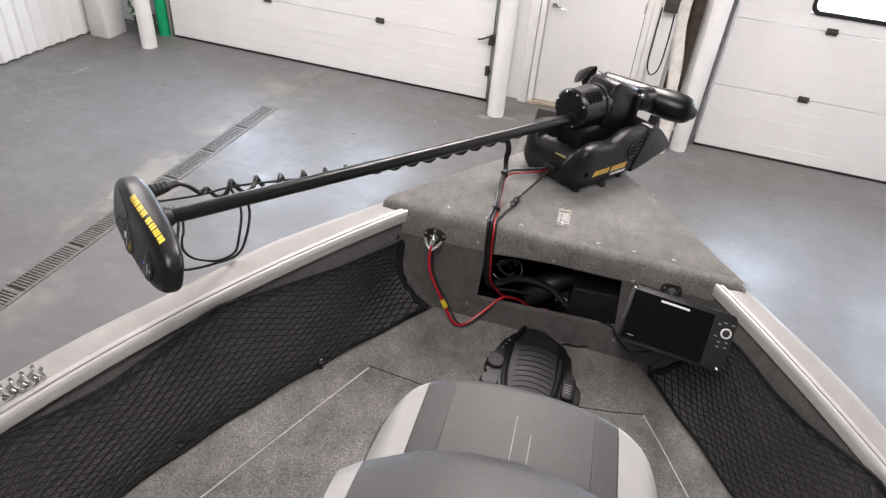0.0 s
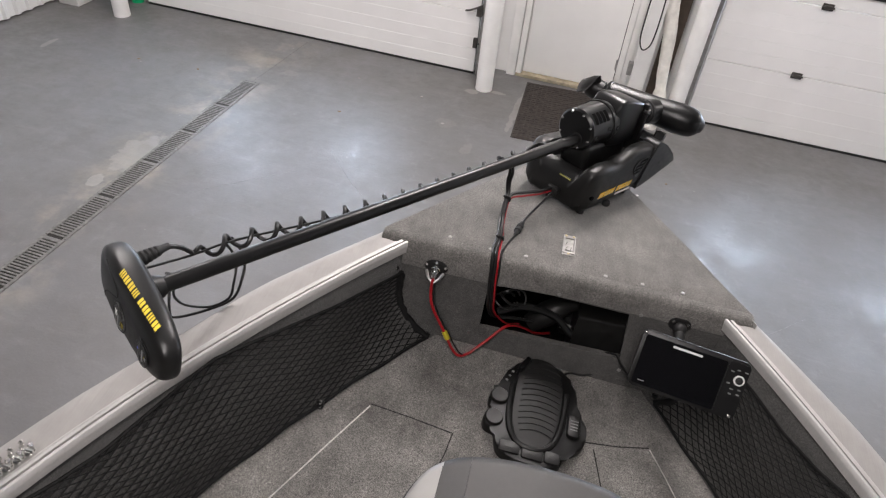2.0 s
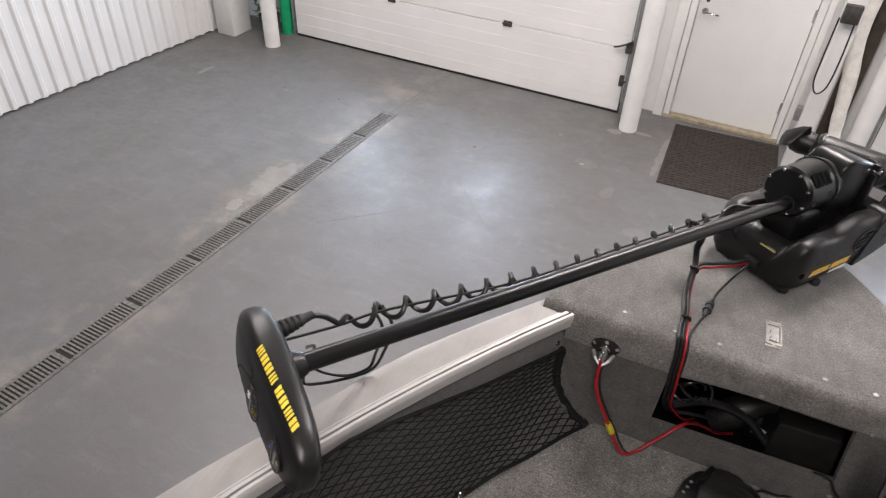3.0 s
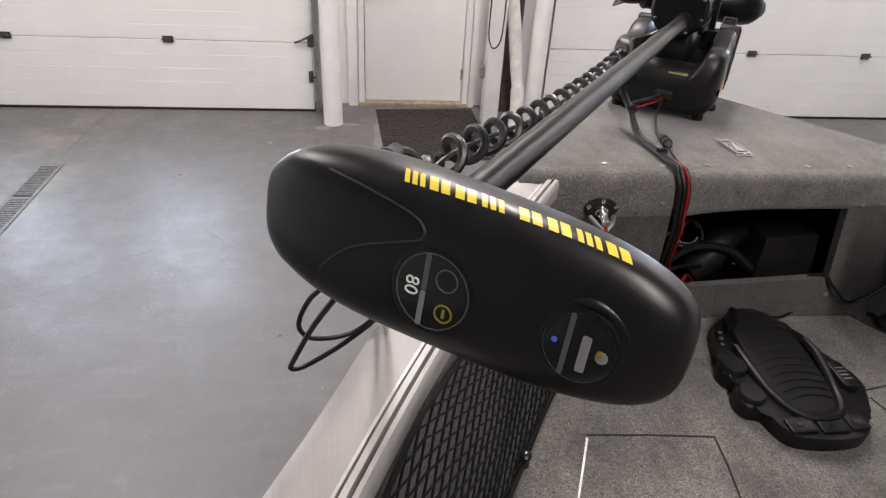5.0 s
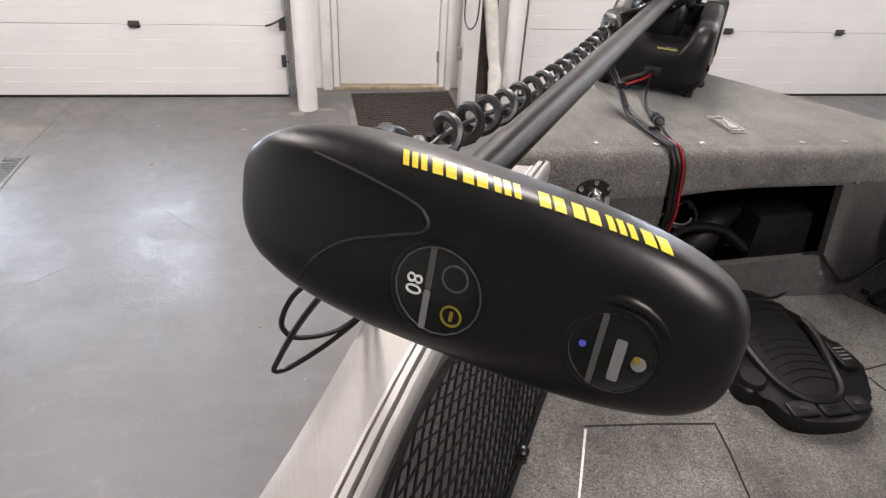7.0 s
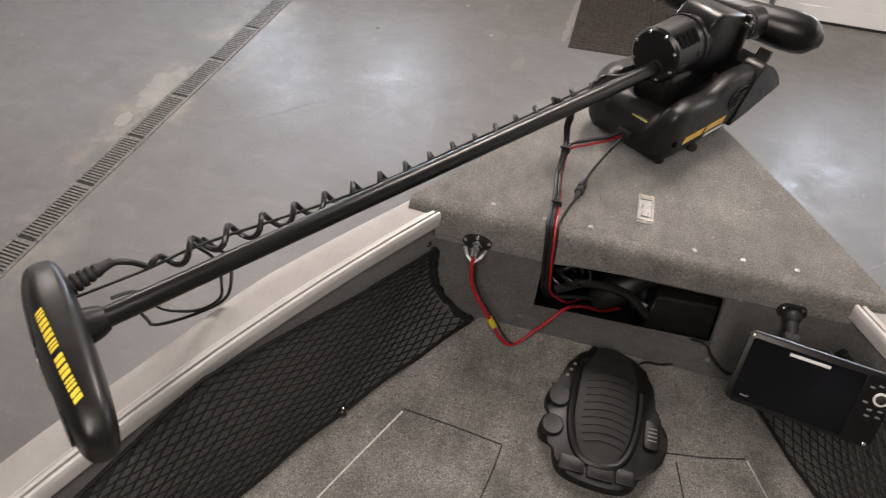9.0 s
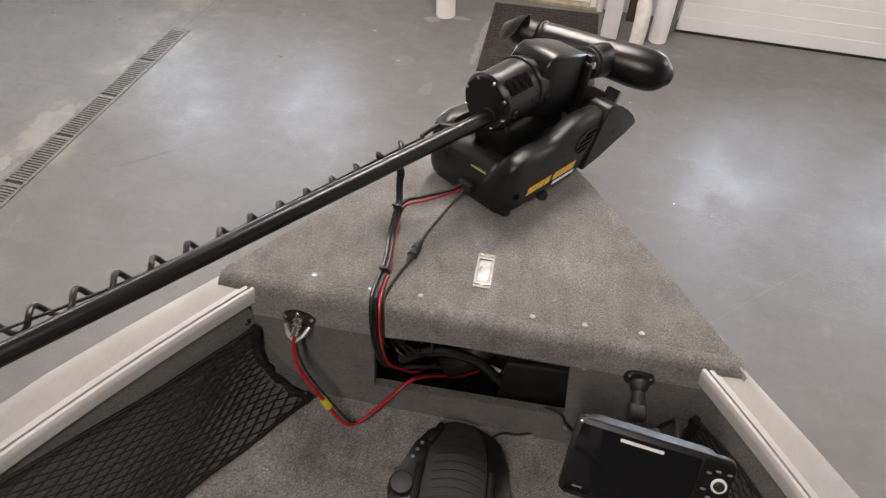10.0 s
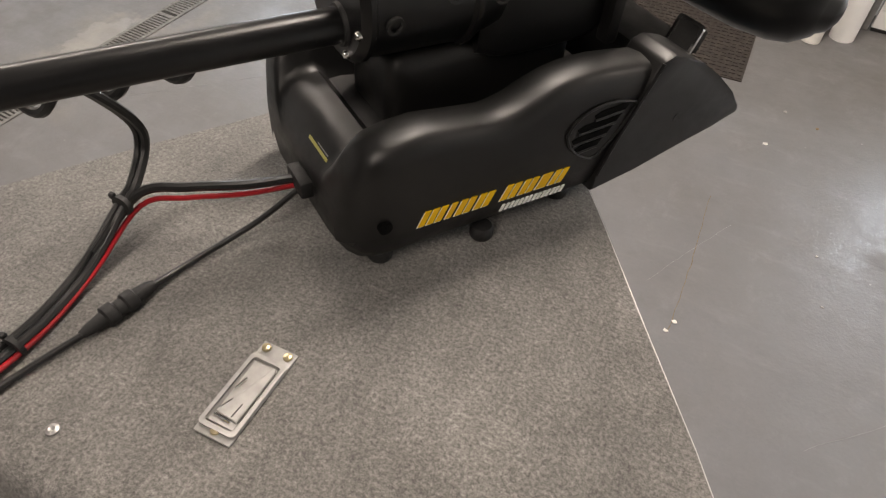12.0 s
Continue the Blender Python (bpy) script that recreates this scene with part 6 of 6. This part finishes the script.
def seat_band(x0, x1, m, name, lab):
    """A strip of the cushion between two widths, its front edge rolled down."""
    bm = B()
    rows = []
    for j in range(13):
        x = x0 + (x1 - x0) * j / 12
        e, front = seat_front(x)
        top = SZ - 0.012 * e ** 2 - 0.040 * max(0.0, (e - 0.82) / 0.18) ** 2
        r = 0.034
        col = [Vector((x, front - r + r * math.sin(radians(10 * k)), top - r + r * math.cos(radians(10 * k)))) for k in range(10)]
        rows.append([Vector((x, -1.10, top - 0.012)), Vector((x, -0.95, top - 0.004)), *col, Vector((x, front, SZ - 0.13)), Vector((x, -1.10, SZ - 0.13))])
    rings(bm, rows, True, True)
    return part(name, bm, m, seat, lab, 45)


seat_band(-0.310, -0.230, M_VINYL_L, "side_panel", "pale grey vinyl side panel")
seat_band(-0.2295, -0.171, M_VINYL_D, "dark_panel", "dark grey vinyl stripe")
seat_band(-0.1705, 0.152, M_VINYL_M, "centre_panel", "mid grey vinyl centre")
seat_band(0.1525, 0.206, M_VINYL_D, "dark_panel", "dark grey vinyl stripe")
seat_band(0.2065, 0.312, M_VINYL_L, "side_panel", "pale grey vinyl side panel")
bm = B()
edge = [(-0.312, -1.08), (-0.312, -0.95)] + [(x, seat_front(x)[1]) for x in [0.001 - 0.311 * math.cos(math.pi * k / 28) for k in range(29)]] + [(0.314, -0.95), (0.314, -1.08)]
tube(bm, [Vector((x, y, SZ - 0.034 - 0.026 * max(0.0, (abs(x - 0.001) / 0.311 - 0.5) / 0.5) ** 2)) for x, y in edge], 0.0045, 7)
part("piping", bm, M_VINYL_D, seat, "dark edge piping")
for x, y0, y1 in ((-0.230, -0.66, -1.0), (-0.171, -0.64, -1.0), (0.1522, -0.64, -1.0), (0.206, -0.66, -1.0)):
    bm = B()
    e = abs(x - 0.001) / 0.311
    tube(bm, [Vector((x, y0 + (y1 - y0) * k / 10, SZ - 0.012 * e ** 2 - 0.0012)) for k in range(11)], 0.0018, 6)
    part("seam", bm, M_VINYL_D, seat)
for x, y0, y1 in ((-0.020, -0.685, -0.80), (0.016, -0.725, -0.83)):
    bm = B()
    tube(bm, [Vector((x, y0 + (y1 - y0) * k / 7, SZ + 0.0006)) for k in range(8)], 0.0013, 6)
    part("stitching", bm, M_VINYL_L, seat, "pale stitched line")
# backrest folded forward over the cushion
def fold(x0, x1, m, nm, lab, drop=0.0):
    bm = B()
    rows = []
    for j in range(7):
        x = x0 + (x1 - x0) * j / 6
        e = abs(x + 0.005) / 0.32
        y = -0.852 - 0.085 * e ** 2
        z = SZ + 0.095 - 0.035 * e ** 4
        rows.append([Vector((x, y - 0.005, SZ - 0.01)), Vector((x, y, z - 0.030)), Vector((x, y - 0.014, z - 0.010)), Vector((x, y - 0.045, z)), Vector((x, y - 0.16, z + 0.012)), Vector((x, y - 0.30, z)), Vector((x, y - 0.32, SZ - 0.01))])
    rings(bm, rows)
    return part(nm, bm, m, seat, lab, 60)


fold(-0.285, 0.275, M_VINYL_M, "folded_backrest", "grey vinyl folded backrest")
fold(-0.325, -0.2855, M_VINYL_L, "backrest_side", "pale grey backrest edge")
fold(0.2755, 0.315, M_VINYL_L, "backrest_side", "pale grey backrest edge")
bm = B()
lathe(bm, (0, -0.88, floor_z(0, -1.015) - 0.155), (0, 0, 1), [(0, 0.11), (0.012, 0.11), (0.02, 0.045), (0.38, 0.04), (0.39, 0.12), (0.41, 0.12)], 24)
part("pedestal", bm, M_ABS, seat)

# ---- storage nets along the cockpit sides ----
def side_net(s, d1, label):
    net = thing("storage_net", (s * 0.6, -0.4, -0.3), label, "storage net", "side nets")
    hooks = ((0.02, 0.090), (0.06, 0.094), (0.22, 0.088), (0.38, 0.055), (0.54, 0.014), (0.66, 0.045), (0.79, 0.070), (0.90, 0.055), (1.0, 0.022), (1.15, 0.05)) if s < 0 else ((0.06, 0.095), (0.14, 0.080), (0.256, 0.090), (0.355, 0.076), (0.465, 0.036), (0.52, 0.012), (0.66, 0.05), (0.80, 0.07), (1.0, 0.03))
    def surf(a, b):
        """a runs aft along the side, b from the top cord down to the floor line."""
        d0 = (0.030 if s < 0 else 0.050) + 0.012 * b
        d = d0 + a * (d1 - d0)
        gi = gun_in(d)
        zt = gun_z(d) - interp(d, hooks)
        xt = gi - 0.010
        xb = gi - 0.132
        zb = floor_z(s * xb, -d) + 0.010 + 0.010 * math.sin(d * 17.0) ** 2
        bulge = 0.022 * math.sin(math.pi * b) * (0.4 + 0.6 * math.sin(math.pi * a))
        return Vector((s * (xt + (xb - xt) * b ** (1.3 + 1.8 * (1 - a) ** 6) - bulge * min(1, a * 6)), -d, zt + (zb - zt) * b))
    na, nb = int(d1 / (0.042 if s < 0 else 0.038)), 15 if s < 0 else 16
    vs, fs = [], []
    def cord(pts, r):
        k0 = len(vs)
        for i, q in enumerate(pts):
            d = (pts[min(i + 1, len(pts) - 1)] - pts[max(i - 1, 0)])
            sd, up, _ = frame_of(d)
            for c, e in ((1, 0), (0, 1), (-1, 0), (0, -1)):
                vs.append(q + sd * c * r + up * e * r)
        for i in range(len(pts) - 1):
            for j in range(4):
                fs.append((k0 + 4 * i + j, k0 + 4 * i + (j + 1) % 4, k0 + 4 * i + 4 + (j + 1) % 4, k0 + 4 * i + 4 + j))
    for start in range(-nb, na + 1):
        for sign in (1, -1):
            pts = []
            for k in range(nb * 2 + 1):
                b = k / (nb * 2)
                a = (start + (k / 2 if sign > 0 else nb - k / 2)) / na
                if 0 <= a <= 1:
                    wob = 0.0035 * noise.noise(Vector((start * 3.1, k * 0.9, sign)))
                    pts.append(surf(a, b) + Vector((0, wob, wob)))
            if len(pts) > 1:
                cord(pts, 0.0019)
    me = bpy.data.meshes.new("netting")
    off = BASE[net.name]
    me.from_pydata([v - off for v in vs], [], fs)
    me.materials.append(M_NET)
    ob = new("netting", me)
    ob.parent = net
    tagged(ob, "black knotless diamond netting", kind="stuff")
    for b, r in ((0.0, 0.0045), (1.0, 0.005)):
        bm = B()
        tube(bm, [surf(k / 30, b) for k in range(31)], r, 7)
        part("edge_cord", bm, M_NET, net)
    for a, r in ((0.0, 0.012), (1.0, 0.012)):
        bm = B()
        tube(bm, [surf(a, k / 18) + Vector((0, 0.004 * math.sin(k * 1.9), 0)) for k in range(19)], [r * (0.75 + 0.35 * math.sin(k * 1.3) ** 2) for k in range(19)], 8)
        part("end_cord", bm, M_NET, net)
    return net, surf


net_l, surf_l = side_net(-1, 1.10, "black diamond storage net strung along the cockpit side")
net_r, surf_r = side_net(1, 0.95, "black diamond storage net strung along the cockpit side")


def anchor(x, y):
    st = thing("net_anchor", (x, y, floor_z(x, y)), "small black button anchor holding the net", "anchor", "net anchors")
    bm = B()
    z = floor_z(x, y)
    lathe(bm, (x, y, z), (0, 0, 1), [(0, 0.009), (0.006, 0.009), (0.008, 0.006), (0.016, 0.006), (0.019, 0.011), (0.025, 0.011), (0.029, 0.006), (0.030, 0.001)], 16)
    part("button", bm, M_SATIN, st)
    bm = B()
    lathe(bm, (x, y, z + 0.029), (0, 0, 1), [(0, 0.0042), (0.0022, 0.0036), (0.003, 0.001)], 10)
    part("screw", bm, M_CHROME, st, "bright screw head")


for x, y in ((-0.367, -0.036), (-0.589, -0.373), (-0.815, -0.742), (0.374, -0.033), (0.586, -0.318)):
    anchor(x, y)

lift = thing("net_anchor", (-0.498, -0.006, -0.106), "small black button anchor holding the net", "anchor", "net anchors")
bm = B()
lathe(bm, (-0.494, -0.004, -0.106), (0.35, -1, 0), [(0, 0.009), (0.004, 0.009), (0.006, 0.006), (0.013, 0.006), (0.016, 0.010), (0.021, 0.009), (0.023, 0.001)], 14)
part("button", bm, M_SATIN, lift)
bm = B()
lathe(bm, (-0.486, -0.027, -0.106), (0.35, -1, 0), [(0, 0.0042), (0.0022, 0.0036), (0.003, 0.001)], 10)
part("screw", bm, M_CHROME, lift, "bright screw head")

# ---- rod clips on the gunwale ----
rc = thing("rod_holder", (-1.05, -0.90, -0.13), "row of four chrome rod clips on the gunwale", "rod holder")
for k in range(4):
    d = 0.872 + k * 0.021
    xx = -(gun_in(d) + 0.052)
    c = Vector((xx, -d, gun_z(d) + 0.002))
    bm = B()
    lathe(bm, c, (0, 0, 1), [(0, 0.009), (0.003, 0.009), (0.005, 0.004), (0.008, 0.004)], 14)
    post = part("clip_post", bm, M_CHROME, rc)
    for sx in (-1, 1):
        bm = B()
        tube(bm, spline([c + Vector((sx * a, 0, h)) for a, h in ((0.0, 0.006), (0.011, 0.008), (0.015, 0.017), (0.011, 0.026), (0.0085, 0.031), (0.013, 0.036))], 5), 0.0046, 8)
        part("prong", bm, M_CHROME, post)

# ---- marks and litter on the workshop floor ----
def floor_line(name, pts, w, m, label):
    """A thin crack or scratch filled with another colour, in the floor paint."""
    bm = B()
    line = spline([Vector((*p, 0)) for p in pts], 8)
    line = [q + Vector((0.006 * noise.noise(q * 14), 0.006 * noise.noise(q * 14 + Vector((5, 0, 0))), 0)) for q in line]
    loops = []
    for i, q in enumerate(line):
        d = (line[min(i + 1, len(line) - 1)] - line[max(i - 1, 0)]).normalized()
        n = Vector((-d.y, d.x, 0)) * w * (0.35 + 0.65 * abs(noise.noise(q * 23))) / 2
        loops.append([q + n + Vector((0, 0, 0.0006)), q + n + Vector((0, 0, 0.0014)), q - n + Vector((0, 0, 0.0014)), q - n + Vector((0, 0, 0.0006))])
    rings(bm, loops)
    return solid(name, bm, m, label, "floor mark", "structure", smooth=None)


M_PALE = mat("pale_filler", plain, (0.33, 0.315, 0.29), 0.7)
M_RUSTY = mat("brown_dirt", plain, (0.17, 0.11, 0.05), 0.8, 0, 0.4, 60.0)
M_SCRATCH = mat("scratched_paint", plain, (0.115, 0.112, 0.11), 0.6, 0, 0.2, 60.0)
M_SCRATCHPALE = mat("pale_scratch", plain, (0.25, 0.245, 0.24), 0.5, 0, 0.2, 60.0)
floor_line("floor_crack", [(0.275, 1.374), (0.42, 1.380), (0.585, 1.383)], 0.010, M_PALE, "pale filled crack in the grey floor paint")
floor_line("floor_crack", [(-0.925, 4.69), (-0.895, 5.1), (-0.86, 5.70)], 0.010, M_SCRATCH, "dark saw joint running on from the drain to the door")
floor_line("floor_crack", [(2.615, 2.86), (2.619, 2.93), (2.605, 3.185), (2.597, 3.332), (2.56, 3.75)], 0.0045, M_RUSTY, "thin brown crack in the grey floor paint")
for pts in ([(2.46, 3.08), (2.70, 3.60)], [(3.2, 2.6), (3.9, 3.3)], [(-0.5, 2.9), (0.1, 3.5)], [(0.2, 3.9), (0.7, 3.4)]):
    floor_line("floor_scratch", [pts[0], tuple((a + b) / 2 - 0.008 for a, b in zip(*pts)), pts[1]], 0.0025, M_SCRATCHPALE, "fine pale scratch in the floor paint")


def litter(x, y, r, m, label):
    bm = B()
    random.seed(int(x * 100) + int(y * 10))
    prism(bm, [(r * random.uniform(0.5, 1.1) * math.cos(a), r * random.uniform(0.4, 0.9) * math.sin(a)) for a in [2 * math.pi * k / 8 for k in range(8)]], 0, 0.004, axes=(Vector((x, y, 0.0003)), Vector((1, 0, 0)), Vector((0, 1, 0)), Vector((0, 0, 1))))
    solid("debris", bm, m, label, "debris", group="specks on the floor", smooth=None)


for x, y, r in ((-0.06, 5.18, 0.016), (0.61, 5.09, 0.018), (3.154, 3.308, 0.007), (2.75, 4.63, 0.012), (0.94, 4.70, 0.02), (-2.05, 4.56, 0.014)):
    litter(x, y, r, M_PALE, "small pale paint chip on the floor")
for x, y, r in ((0.03, 4.50, 0.018), (0.96, 2.64, 0.008), (-1.50, 4.66, 0.014), (2.93, 4.56, 0.012), (-2.10, 4.60, 0.016)):
    litter(x, y, r, M_RUSTY, "small dark crumb of dirt on the floor")
for x, y, r in ((2.71, 4.29, 0.016), (2.63, 2.92, 0.012), (2.61, 2.86, 0.012), (3.084, 3.595, 0.008)):
    litter(x, y, r, M_FOAM, "small yellowish crumb on the floor")

# orange strip on the gunwale behind the clips
bm = B()
loops = []
for k in range(9):
    d = 1.00 + k * 0.03
    x = gun_in(d) + 0.062
    loops.append([Vector((-x, -d, gun_z(d) + 0.002)), Vector((-x, -d, gun_z(d) + 0.0032)), Vector((-x - 0.006, -d, gun_z(d) + 0.0032)), Vector((-x - 0.006, -d, gun_z(d) + 0.002))])
rings(bm, loops)
solid("ruler_decal", bm, mat("orange_print", plain, (0.55, 0.22, 0.07), 0.5), "faded orange strip stuck along the gunwale", "decal", space=BOAT, smooth=None)
